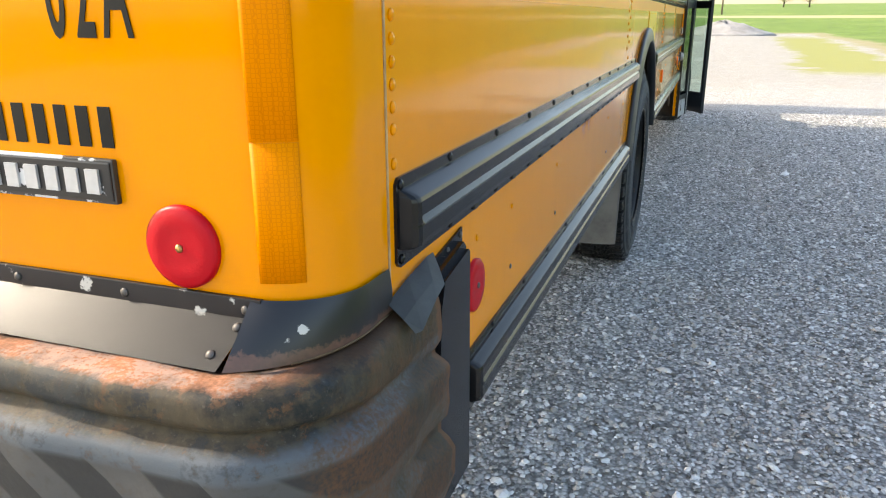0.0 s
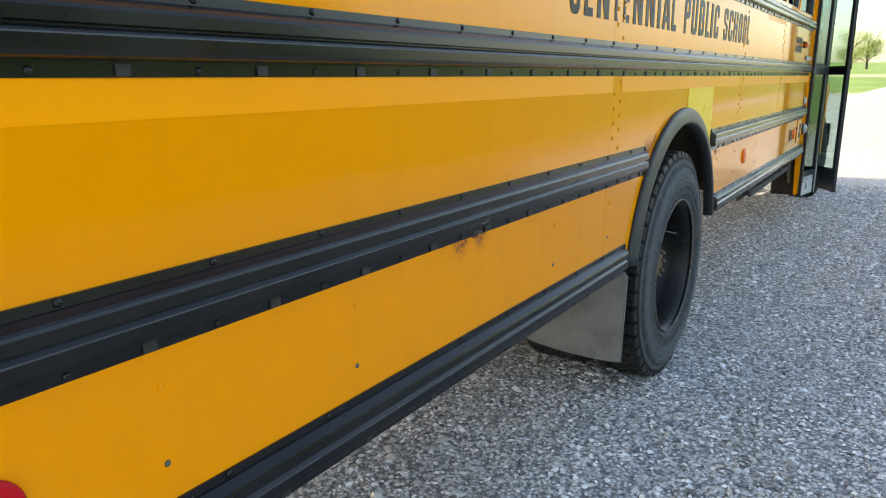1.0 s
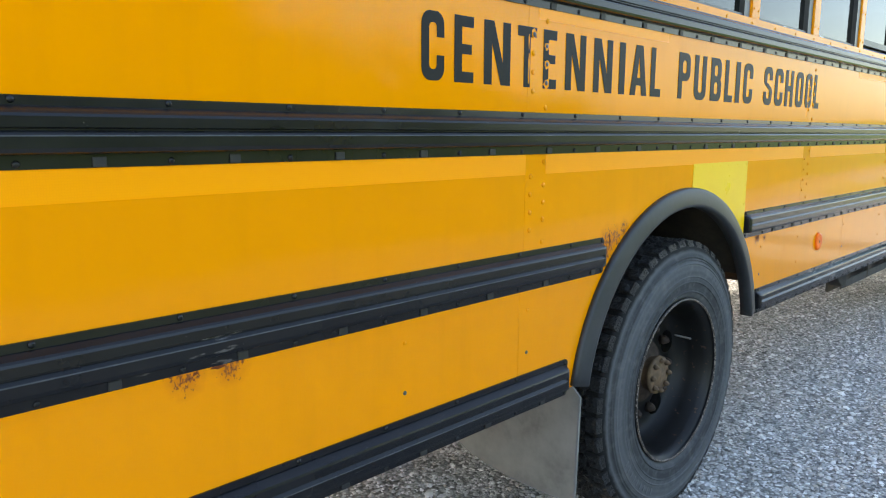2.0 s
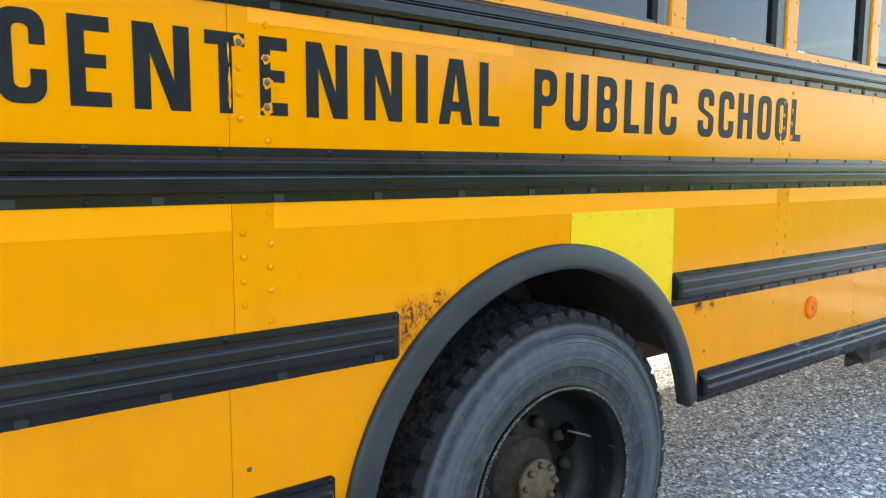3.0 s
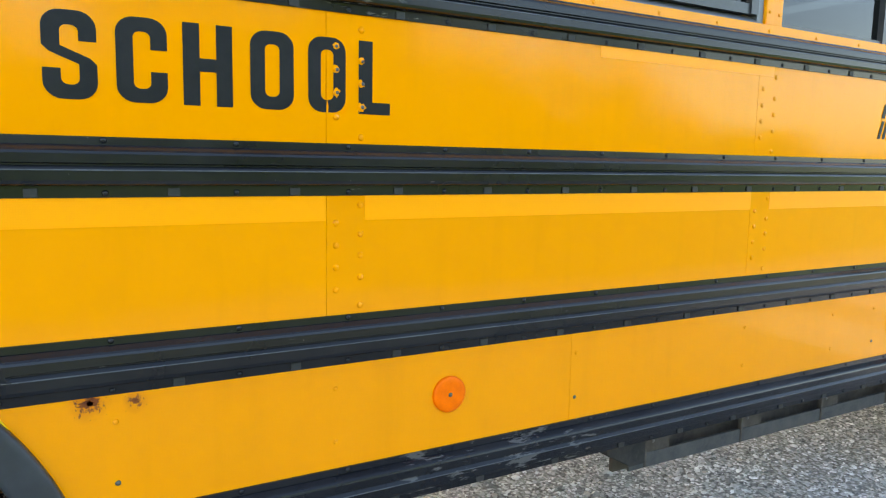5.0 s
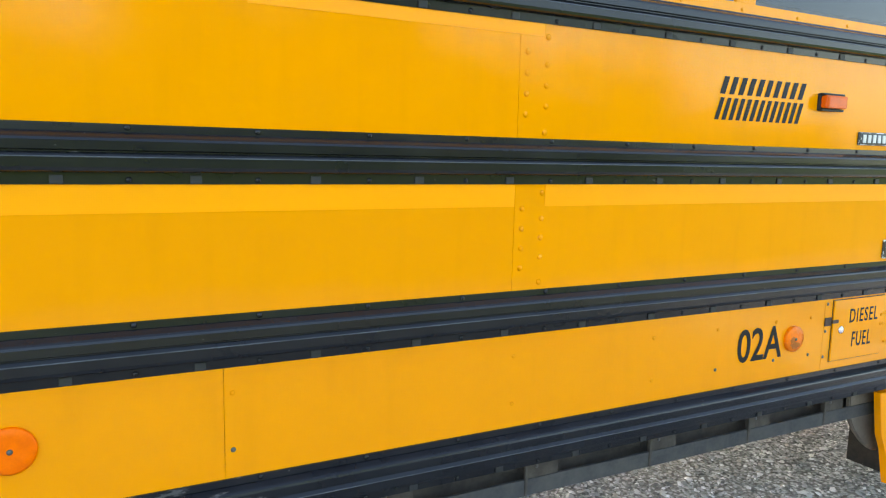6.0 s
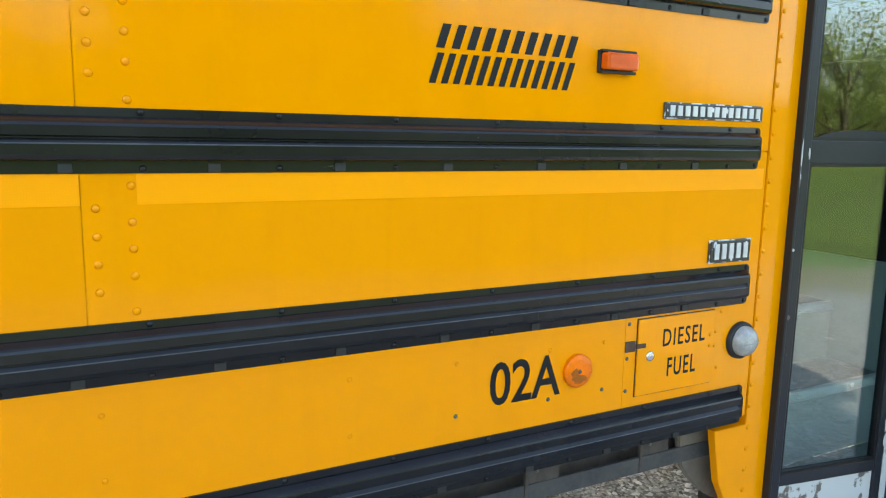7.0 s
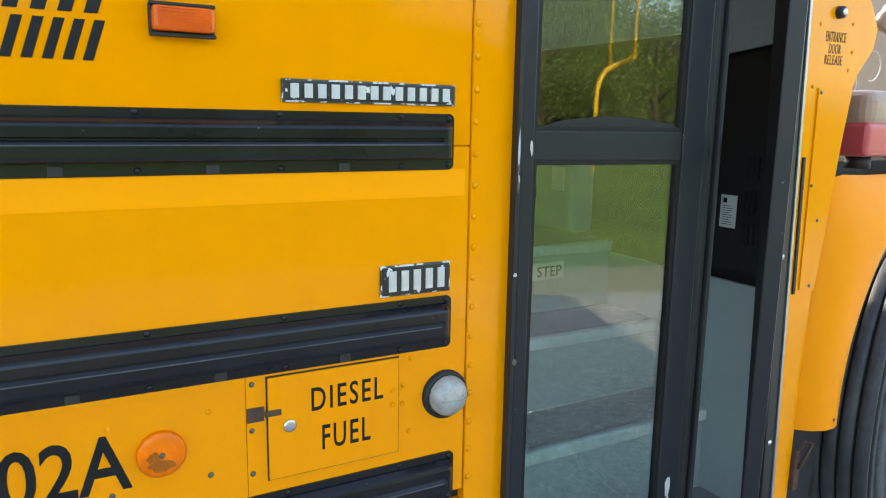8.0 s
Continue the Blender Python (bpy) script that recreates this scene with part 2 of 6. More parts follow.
def chipped(name, base, under, where=0.66, scale=16.0, rough=0.3, spec=0.5, chips=(), rust_below=None):
    m, n, l, p = nodes_of(name)
    a, b = add_noise(n, l, scale, 6, 0.6), add_noise(n, l, 4.0)
    geo = n.new("ShaderNodeNewGeometry")
    for x, y, z, rad in chips:
        d = n.new("ShaderNodeVectorMath")
        d.operation = "DISTANCE"
        d.inputs[1].default_value = (x, y, z)
        l.new(geo.outputs["Position"], d.inputs[0])
        near = ramp(n, l, sums(n, l, "DIVIDE", d.outputs["Value"], rad), 0.0, 1.0, (1, 1, 1, 1), (0, 0, 0, 1))
        a = sums(n, l, "ADD", a, sums(n, l, "MULTIPLY", near, sums(n, l, "MULTIPLY", add_noise(n, l, 150.0, 4, 0.7, stretch=(1, 1, 1.8)), 0.62)))
    c = blend(n, l, ramp(n, l, a, where, where + 0.03), base, under)
    p.inputs["Specular IOR Level"].default_value = spec
    if rust_below is not None:
        sep = n.new("ShaderNodeSeparateXYZ")
        l.new(geo.outputs["Position"], sep.inputs[0])
        ragged = sums(n, l, "ADD", sep.outputs["Z"], sums(n, l, "MULTIPLY", sums(n, l, "SUBTRACT", add_noise(n, l, 70.0, 5, 0.7), 0.5), 0.03))
        c = blend(n, l, ramp(n, l, ragged, rust_below, rust_below + 0.0015, (1, 1, 1, 1), (0, 0, 0, 1)), c, blend(n, l, add_noise(n, l, 90.0, 4), (0.16, 0.075, 0.05), (0.05, 0.03, 0.024)))
    l.new(c, p.inputs["Base Color"])
    l.new(sums(n, l, "ADD", sums(n, l, "MULTIPLY", ramp(n, l, a, where - 0.01, where + 0.02), 0.5), sums(n, l, "ADD", sums(n, l, "MULTIPLY", b, 0.25), rough - 0.1)), p.inputs["Roughness"])
    bump(n, l, p, a, 0.08, 0.002)
    return m


def gravel_colour(n, l, scale):
    """Crushed limestone: each cell its own grey, some warm, dark gaps between."""
    tc = n.new("ShaderNodeTexCoord")
    v = n.new("ShaderNodeTexVoronoi")
    v.inputs["Scale"].default_value = scale
    l.new(tc.outputs["Object"], v.inputs["Vector"])
    sep = n.new("ShaderNodeSeparateColor")
    l.new(v.outputs["Color"], sep.inputs[0])
    grey = n.new("ShaderNodeValToRGB")
    e = grey.color_ramp.elements
    e[0].position, e[0].color = 0.0, (0.27, 0.262, 0.25, 1)
    e[1].position, e[1].color = 1.0, (0.84, 0.825, 0.79, 1)
    k = e.new(0.55)
    k.color = (0.54, 0.53, 0.505, 1)
    l.new(sep.outputs[0], grey.inputs[0])
    gap = ramp(n, l, v.outputs["Distance"], 0.35, 0.75, (0, 0, 0, 1), (1, 1, 1, 1))
    return blend(n, l, sums(n, l, "MULTIPLY", gap, 0.7), grey.outputs[0], (0.07, 0.066, 0.06)), v.outputs["Distance"]


def ground_material():
    m, n, l, p = nodes_of("gravel_lot_and_grass")
    col, dist = gravel_colour(n, l, 62.0)
    patches = add_noise(n, l, 0.9, 5)
    col = blend(n, l, sums(n, l, "MULTIPLY", ramp(n, l, patches, 0.45, 0.75), 0.5), col, (0.33, 0.295, 0.235))
    geo = n.new("ShaderNodeNewGeometry")
    sep = n.new("ShaderNodeSeparateXYZ")
    l.new(geo.outputs["Position"], sep.inputs[0])
    x, y = sep.outputs["X"], sep.outputs["Y"]
    far = n.new("ShaderNodeMapRange")
    for i, v in enumerate((11.5, 17.0, 0.0, 0.65)):
        far.inputs[i + 1].default_value = v
    l.new(y, far.inputs[0])
    col = blend(n, l, sums(n, l, "MULTIPLY", far.outputs[0], ramp(n, l, add_noise(n, l, 2.5, 6, 0.65), 0.2, 0.55)), col, (0.27, 0.25, 0.215))
    wob = sums(n, l, "MULTIPLY", sums(n, l, "SUBTRACT", add_noise(n, l, 0.22, 5, 0.6), 0.5), 7.0)
    shift = n.new("ShaderNodeMapRange")
    for i, v in enumerate((10.0, 42.0, 4.2, 7.0)):
        shift.inputs[i + 1].default_value = v
    l.new(y, shift.inputs[0])
    right = sums(n, l, "ADD", sums(n, l, "SUBTRACT", x, shift.outputs[0]), sums(n, l, "MULTIPLY", wob, 0.3))
    left = sums(n, l, "ADD", sums(n, l, "SUBTRACT", -14.0, x), wob)
    ahead = sums(n, l, "MULTIPLY", sums(n, l, "ADD", sums(n, l, "SUBTRACT", y, 62.0), wob), 0.5)
    behind = sums(n, l, "ADD", sums(n, l, "SUBTRACT", -18.0, y), wob)
    edge = sums(n, l, "MAXIMUM", sums(n, l, "MAXIMUM", right, left), sums(n, l, "MAXIMUM", ahead, behind))
    mott = add_noise(n, l, 1.6, 6, 0.7)
    dry = ramp(n, l, sums(n, l, "ADD", sums(n, l, "MULTIPLY", edge, 0.35), mott), 0.44, 0.54)
    green = ramp(n, l, sums(n, l, "ADD", sums(n, l, "MULTIPLY", edge, 0.3), sums(n, l, "MULTIPLY", mott, 0.8)), 0.68, 0.84)
    blade = add_noise(n, l, 26.0, 8, 0.75)
    meadow = add_noise(n, l, 0.05, 4)
    g = blend(n, l, ramp(n, l, blade, 0.3, 0.7), (0.075, 0.135, 0.02), (0.19, 0.28, 0.055))
    g = blend(n, l, sums(n, l, "MULTIPLY", ramp(n, l, meadow, 0.45, 0.6), 0.5), g, (0.2, 0.26, 0.06))
    clump = add_noise(n, l, 0.45, 7, 0.72)
    g = blend(n, l, sums(n, l, "MULTIPLY", ramp(n, l, clump, 0.47, 0.62), 0.55), g, (0.07, 0.105, 0.025))
    d = blend(n, l, ramp(n, l, blade, 0.3, 0.7), (0.19, 0.165, 0.06), (0.33, 0.29, 0.12))
    col = blend(n, l, sums(n, l, "MULTIPLY", dry, 0.75), col, d)
    # a drift of thin yellow-green grass along the lot's edge
    off = sums(n, l, "ABSOLUTE", sums(n, l, "SUBTRACT", sums(n, l, "SUBTRACT", x, 2.9), sums(n, l, "MULTIPLY", y, 0.045)), 0.0)
    reach = sums(n, l, "DIVIDE", y, 100.0)
    drift = sums(n, l, "SUBTRACT", sums(n, l, "MULTIPLY", add_noise(n, l, 0.5, 7, 0.7), 1.7), sums(n, l, "MULTIPLY", off, 0.36))
    drift = sums(n, l, "MULTIPLY", ramp(n, l, drift, 0.28, 0.46), sums(n, l, "MULTIPLY", ramp(n, l, reach, 0.185, 0.205), ramp(n, l, reach, 0.50, 0.58, (1, 1, 1, 1), (0, 0, 0, 1))))
    col = blend(n, l, sums(n, l, "MULTIPLY", drift, 0.85), col, blend(n, l, ramp(n, l, blade, 0.3, 0.7), (0.17, 0.18, 0.035), (0.32, 0.32, 0.07)))
    col = blend(n, l, green, col, g)
    strip = sums(n, l, "MULTIPLY", ramp(n, l, sums(n, l, "DIVIDE", y, 400.0), 0.30, 0.304), ramp(n, l, sums(n, l, "DIVIDE", y, 400.0), 0.345, 0.349, (1, 1, 1, 1), (0, 0, 0, 1)))
    col = blend(n, l, sums(n, l, "MULTIPLY", strip, 0.85), col, (0.42, 0.37, 0.2))
    l.new(col, p.inputs["Base Color"])
    p.inputs["Roughness"].default_value = 0.9
    p.inputs["Specular IOR Level"].default_value = 0.25
    bump(n, l, p, sums(n, l, "SUBTRACT", 1.0, dist), 0.8, 0.012)
    return m


def stone_material():
    m, n, l, p = nodes_of("crushed_limestone")
    geo = n.new("ShaderNodeNewGeometry")
    r = n.new("ShaderNodeValToRGB")
    e = r.color_ramp.elements
    e[0].position, e[0].color = 0.0, (0.13, 0.128, 0.122, 1)
    e[1].position, e[1].color = 1.0, (0.95, 0.94, 0.92, 1)
    for pos, c in ((0.3, (0.40, 0.395, 0.38)), (0.6, (0.60, 0.59, 0.57)), (0.7, (0.54, 0.49, 0.42)), (0.8, (0.78, 0.77, 0.745))):
        k = e.new(pos)
        k.color = (*c, 1)
    l.new(geo.outputs["Random Per Island"], r.inputs[0])
    fine = add_noise(n, l, 240.0, 4)
    c = blend(n, l, sums(n, l, "MULTIPLY", fine, 0.25), r.outputs[0], (0.14, 0.137, 0.13))
    l.new(c, p.inputs["Base Color"])
    p.inputs["Roughness"].default_value = 0.85
    p.inputs["Specular IOR Level"].default_value = 0.3
    bump(n, l, p, fine, 0.3, 0.002)
    return m


def tyre_material():
    m, n, l, p = nodes_of("dusty_tyre_rubber")
    tc = n.new("ShaderNodeTexCoord")
    sep = n.new("ShaderNodeSeparateXYZ")
    l.new(tc.outputs["Object"], sep.inputs[0])
    y2, z2 = sums(n, l, "POWER", sep.outputs["Y"], 2.0), sums(n, l, "POWER", sep.outputs["Z"], 2.0)
    rad = sums(n, l, "SQRT", sums(n, l, "ADD", y2, z2), 0.0)
    rings = n.new("ShaderNodeTexNoise")
    rings.noise_dimensions = "1D"
    rings.inputs["Scale"].default_value, rings.inputs["Detail"].default_value = 15.0, 2
    l.new(sums(n, l, "ADD", rad, sums(n, l, "MULTIPLY", add_noise(n, l, 5.0), 0.03)), rings.inputs["W"])
    dirt = add_noise(n, l, 22.0, 7, 0.65)
    c = blend(n, l, ramp(n, l, rings.outputs["Fac"], 0.36, 0.66), (0.027, 0.029, 0.032), (0.090, 0.096, 0.102))
    c = blend(n, l, sums(n, l, "MULTIPLY", ramp(n, l, dirt, 0.48, 0.75), 0.45), c, (0.15, 0.15, 0.146))
    c = blend(n, l, ramp(n, l, sums(n, l, "ADD", rad, sums(n, l, "MULTIPLY", sums(n, l, "SUBTRACT", dirt, 0.5), 0.02)), 0.480, 0.492), c, (0.007, 0.007, 0.007))
    l.new(c, p.inputs["Base Color"])
    p.inputs["Roughness"].default_value = 0.82
    p.inputs["Specular IOR Level"].default_value = 0.3
    bump(n, l, p, dirt, 0.25, 0.004)
    return m


YELLOW = bus_paint("school_bus_yellow_enamel", (0.85, 0.285, 0.002), (0.73, 0.237, 0.002), rust=((1.78, 0.985, 0.06), (1.87, 0.99, 0.06), (3.152, 1.05, 0.07), (3.172, 1.085, 0.085), (3.215, 1.10, 0.058), (3.262, 1.122, 0.045), (4.352, 0.983, 0.052), (4.432, 0.974, 0.032)))
LEMON = surface("new_lemon_yellow_paint", (0.88, 0.53, 0.0), (0.80, 0.46, 0.0), 0.3, amount=0.35, relief=0.03)
TAPE = tape_material("yellow_reflective_sheeting", (0.97, 0.335, 0.0), (0.94, 0.318, 0.0))
TAPE_AMBER = tape_material("amber_reflective_sheeting", (0.80, 0.235, 0.0), (0.70, 0.19, 0.0), 0.5, 0.08)
BLACK = rail_paint("black_rail_enamel", ((5.08, 0.71, 0.22), (5.35, 0.70, 0.2), (5.51, 0.68, 0.14), (1.82, 1.005, 0.13), (4.88, 1.79, 0.2)))
APRON = chipped("chipped_black_apron_paint", (0.010, 0.011, 0.014), (0.5, 0.49, 0.46), 0.645, 17.0, 0.37, spec=0.42, chips=((-0.128, 0.185, 0.983, 0.012), (-0.30, 0.21, 1.0, 0.02), (-0.27, 0.20, 0.99, 0.016), (-0.155, 0.20, 0.992, 0.012)))
APRON_CORNER = chipped("chipped_corner_apron_paint", (0.010, 0.011, 0.014), (0.5, 0.49, 0.46), 0.66, 17.0, 0.31, chips=((-0.023, 0.229, 1.009, 0.016), (-0.030, 0.225, 1.008, 0.013), (-0.026, 0.227, 0.984, 0.011), (0.003, 0.258, 1.019, 0.017)), rust_below=0.961)
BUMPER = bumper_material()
BENT = surface("grey_weathered_sheet_metal", (0.105, 0.118, 0.122), (0.06, 0.066, 0.068), 0.45, coarse=20, amount=0.6)
RUBBER = surface("weathered_fender_rubber", (0.022, 0.0245, 0.028), (0.044, 0.047, 0.050), 0.40, spec=0.3, coarse=7, fine=50, amount=0.6, relief=0.12)
SEAL = surface("black_seal_rubber", (0.012, 0.0125, 0.014), (0.028, 0.028, 0.029), 0.5, spec=0.3)
GASKET = surface("black_glazing_gasket", (0.004, 0.0042, 0.005), (0.012, 0.012, 0.012), 0.45, spec=0.3)
RIBBED = surface("scuffed_ribbed_tread_rubber", (0.020, 0.022, 0.025), (0.050, 0.053, 0.056), 0.55, coarse=16, fine=130, amount=0.7, relief=0.35, depth=0.004, spec=0.3)
TYRE = tyre_material()
TREAD = surface("dirty_tread_rubber", (0.0055, 0.006, 0.0068), (0.017, 0.0172, 0.0175), 0.45, coarse=55, fine=170, amount=0.9, relief=1.0, depth=0.012, spec=0.3)
RIM = chipped("black_wheel_steel", (0.006, 0.006, 0.006), (0.055, 0.036, 0.026), 0.63, 42.0, 0.42, spec=0.25)
RIM_LIP = chipped("chipped_rim_lip", (0.035, 0.028, 0.024), (0.26, 0.22, 0.19), 0.53, 210.0, 0.5, spec=0.2)
HOLE = surface("painted_hole_shade", (0.003, 0.003, 0.003), (0.005, 0.004, 0.004), 0.9, spec=0.05)
NUT = surface("grimy_wheel_nut_iron", (0.055, 0.036, 0.026), (0.018, 0.014, 0.012), 0.7, metal=0.2, coarse=30, amount=0.8, relief=0.4, depth=0.003, spec=0.25)
HUB = surface("rusty_hub_iron", (0.17, 0.105, 0.055), (0.06, 0.040, 0.025), 0.75, metal=0.2, coarse=25, amount=0.8, relief=0.5, depth=0.004)
UNDER = surface("dusty_black_chassis_paint", (0.016, 0.016, 0.017), (0.06, 0.052, 0.042), 0.75, coarse=6, amount=0.7, relief=0.4, depth=0.004, spec=0.15)
BEAM = surface("dusty_brown_chassis_beam", (0.13, 0.10, 0.072), (0.06, 0.048, 0.038), 0.8, coarse=9, amount=0.7, relief=0.4, depth=0.004, spec=0.15)
WELL = surface("black_wheel_well", (0.035, 0.030, 0.025), (0.10, 0.082, 0.062), 0.85, coarse=8, amount=0.6, relief=0.4, depth=0.004, spec=0.15)
RIDGE = surface("pale_grey_rib_edge", (0.07, 0.074, 0.08), (0.025, 0.027, 0.03), 0.5, coarse=9, fine=60, amount=0.8, spec=0.25)
CARRIER = surface("dusty_carrier_strip", (0.045, 0.045, 0.045), (0.085, 0.078, 0.07), 0.8, coarse=14, fine=90, amount=0.8, relief=0.4, depth=0.003, spec=0.15)
BRACKET = surface("dusty_brown_bracket", (0.085, 0.072, 0.06), (0.045, 0.038, 0.032), 0.85, coarse=22, fine=120, amount=0.8, relief=0.5, depth=0.003, spec=0.12)
FLAP_BROWN = surface("dusty_brown_flap_rubber", (0.16, 0.13, 0.10), (0.09, 0.072, 0.055), 0.8, coarse=12, fine=90, amount=0.8, relief=0.3, depth=0.003, spec=0.15)
FENDER = surface("satin_orange_fender", (0.86, 0.27, 0.003), (0.80, 0.235, 0.003), 0.46, coarse=2, fine=90, amount=0.4, relief=0.04, spec=0.14)
CLIP = surface("dull_grey_clip_paint", (0.022, 0.023, 0.024), (0.036, 0.036, 0.036), 0.5, spec=0.27)
FLAP = surface("dusty_mudflap_rubber", (0.105, 0.105, 0.100), (0.19, 0.19, 0.18), 0.7, coarse=9, fine=45, amount=0.9, relief=0.2)
CHROME = surface("worn_chrome", (0.7, 0.7, 0.72), (0.35, 0.33, 0.3), 0.16, metal=1.0, coarse=30, amount=0.35)
BADGE_BLACK = chipped("badge_black_enamel", (0.012, 0.012, 0.014), (0.6, 0.6, 0.6), 0.62, 40.0, 0.3)
SILVER = surface("dull_silver_relief", (0.56, 0.56, 0.57), (0.30, 0.30, 0.30), 0.35, metal=0.25, coarse=40, amount=0.4)
BADGE_EDGE = chipped("worn_badge_edge", (0.03, 0.03, 0.03), (0.6, 0.6, 0.6), 0.5, 24.0, 0.3)
INK = surface("black_lettering_vinyl", (0.009, 0.0095, 0.011), (0.022, 0.021, 0.020), 0.4, coarse=12, amount=0.5, spec=0.14)
RED_LENS = surface("red_reflector_plastic", (0.46, 0.003, 0.012), (0.40, 0.002, 0.009), 0.4, coarse=1.0, fine=300, amount=0.25, relief=0.2, spec=0.18)
AMBER_LENS = surface("amber_reflector_plastic", (0.95, 0.155, 0.0), (0.72, 0.10, 0.0), 0.32, coarse=40, fine=300, amount=0.6, relief=0.2, spec=0.14)
DARK_AMBER = surface("dark_amber_lamp_plastic", (0.80, 0.12, 0.004), (0.48, 0.05, 0.004), 0.2, coarse=25, fine=140, amount=0.6, spec=0.35)
SMUDGED_AMBER = surface("scorched_amber_lens", (0.92, 0.18, 0.0), (0.50, 0.085, 0.004), 0.28, coarse=22, fine=120, amount=0.6, spec=0.25)
RUST = surface("dark_red_rust_blister", (0.10, 0.026, 0.014), (0.24, 0.065, 0.014), 0.85, coarse=120, fine=420, amount=0.9, relief=0.6, depth=0.002, spec=0.1)
SCORCH = surface("brown_lens_scorch", (0.26, 0.07, 0.010), (0.50, 0.12, 0.004), 0.4, coarse=60, fine=200, amount=0.8, spec=0.2)
MILKY = surface("milky_lamp_plastic", (0.38, 0.37, 0.35), (0.17, 0.165, 0.155), 0.16, coarse=26, fine=160, amount=0.75, relief=0.1, spec=0.5)
CLEAR_LENS = surface("milky_clear_lens", (0.30, 0.30, 0.28), (0.12, 0.12, 0.11), 0.12, fine=140, relief=0.3)
SCREW = surface("weathered_screw_steel", (0.11, 0.105, 0.10), (0.04, 0.033, 0.03), 0.5, metal=0.4)
BRASS = surface("tarnished_brass", (0.5, 0.32, 0.12), (0.2, 0.12, 0.05), 0.35, metal=0.9, coarse=80)
CHANNEL = surface("dull_blue_grey_channel", (0.16, 0.17, 0.185), (0.10, 0.105, 0.11), 0.45, metal=0.3, amount=0.6)
ALUM = surface("dull_aluminium", (0.42, 0.43, 0.44), (0.28, 0.28, 0.28), 0.35, metal=0.8, amount=0.5)
SASH = surface("black_window_sash", (0.02, 0.021, 0.023), (0.06, 0.06, 0.06), 0.35)
DOORBLACK = chipped("black_door_frame_paint", (0.014, 0.0155, 0.020), (0.5, 0.5, 0.48), 0.715, 24.0, 0.34, spec=0.3)
WORN_PANEL = chipped("worn_pale_door_panel", (0.42, 0.43, 0.41), (0.12, 0.1, 0.08), 0.55, 9.0, 0.5)
GLASS = glass_pane("window_glass", (0.12, 0.13, 0.13), 0.0, 0.045)
DOORGLASS = glass_pane("green_tinted_door_glass", (0.72, 0.82, 0.79), 0.015, 0.105, 0.0)
STEP = surface("grey_step_vinyl", (0.23, 0.245, 0.245), (0.16, 0.17, 0.17), 0.55, coarse=6, fine=120, amount=0.5, relief=0.2)
RISER = surface("grey_green_stepwell_paint", (0.39, 0.44, 0.44), (0.31, 0.35, 0.35), 0.45, amount=0.45)
NOSING = surface("ribbed_white_nosing", (0.82, 0.84, 0.82), (0.58, 0.6, 0.58), 0.5, coarse=14, amount=0.7)
DASH = surface("black_dash_plastic", (0.009, 0.009, 0.01), (0.02, 0.02, 0.02), 0.45, fine=200, relief=0.1)
GREYTRIM = surface("grey_cab_trim", (0.30, 0.29, 0.285), (0.20, 0.195, 0.19), 0.5)
INTERIOR = surface("pale_bus_lining", (0.45, 0.46, 0.44), (0.35, 0.35, 0.34), 0.5)
PAPER = surface("white_paper", (0.7, 0.71, 0.7), (0.6, 0.6, 0.58), 0.7)
HATCH = surface("rusty_latch_iron", (0.10, 0.05, 0.03), (0.05, 0.03, 0.022), 0.75, metal=0.3, coarse=40, amount=0.8, relief=0.5)
TANK = surface("translucent_white_plastic", (0.36, 0.24, 0.18), (0.28, 0.17, 0.13), 0.4, spec=0.3)
COOLANT = surface("red_coolant_behind_plastic", (0.5, 0.07, 0.08), (0.34, 0.06, 0.06), 0.35)
CABLE = surface("pale_cable_sleeve", (0.5, 0.47, 0.4), (0.35, 0.33, 0.28), 0.5)
SEALANT = surface("cracked_tan_sealant", (0.55, 0.36, 0.16), (0.26, 0.13, 0.06), 0.7, coarse=30, amount=0.9)
FIREWALL = surface("tan_grey_firewall", (0.21, 0.18, 0.15), (0.13, 0.115, 0.1), 0.6)
GROUND = ground_material()
STONE = stone_material()
HEAP = surface("heaped_grey_gravel", (0.36, 0.35, 0.34), (0.2, 0.19, 0.18), 0.9, coarse=1.2, fine=18, amount=0.8, relief=0.9, depth=0.06)
BARK = surface("grey_brown_bark", (0.12, 0.09, 0.065), (0.05, 0.04, 0.03), 0.9, coarse=4, fine=30, amount=0.8, relief=0.6, depth=0.02)
LEAF = surface("green_leaves", (0.24, 0.30, 0.09), (0.11, 0.16, 0.04), 0.6, coarse=0.8, fine=9, amount=0.8)
leaf_nodes, leaf_links = LEAF.node_tree.nodes, LEAF.node_tree.links
leaf_body = leaf_nodes["Principled BSDF"]
leaf_thin, leaf_mix = leaf_nodes.new("ShaderNodeBsdfTranslucent"), leaf_nodes.new("ShaderNodeMixShader")
leaf_mix.inputs[0].default_value = 0.4
leaf_thin.inputs[0].default_value = (0.42, 0.5, 0.14, 1)
leaf_links.new(leaf_body.outputs[0], leaf_mix.inputs[1])
leaf_links.new(leaf_thin.outputs[0], leaf_mix.inputs[2])
leaf_links.new(leaf_mix.outputs[0], leaf_nodes["Material Output"].inputs[0])
WOODPOLE = surface("weathered_pole_wood", (0.2, 0.15, 0.11), (0.1, 0.08, 0.06), 0.85)
GOLD = surface("yellow_goalpost_paint", (0.85, 0.5, 0.02), (0.7, 0.4, 0.02), 0.35)
STEELGREY = surface("galvanised_steel", (0.35, 0.36, 0.37), (0.25, 0.25, 0.25), 0.45, metal=0.8)


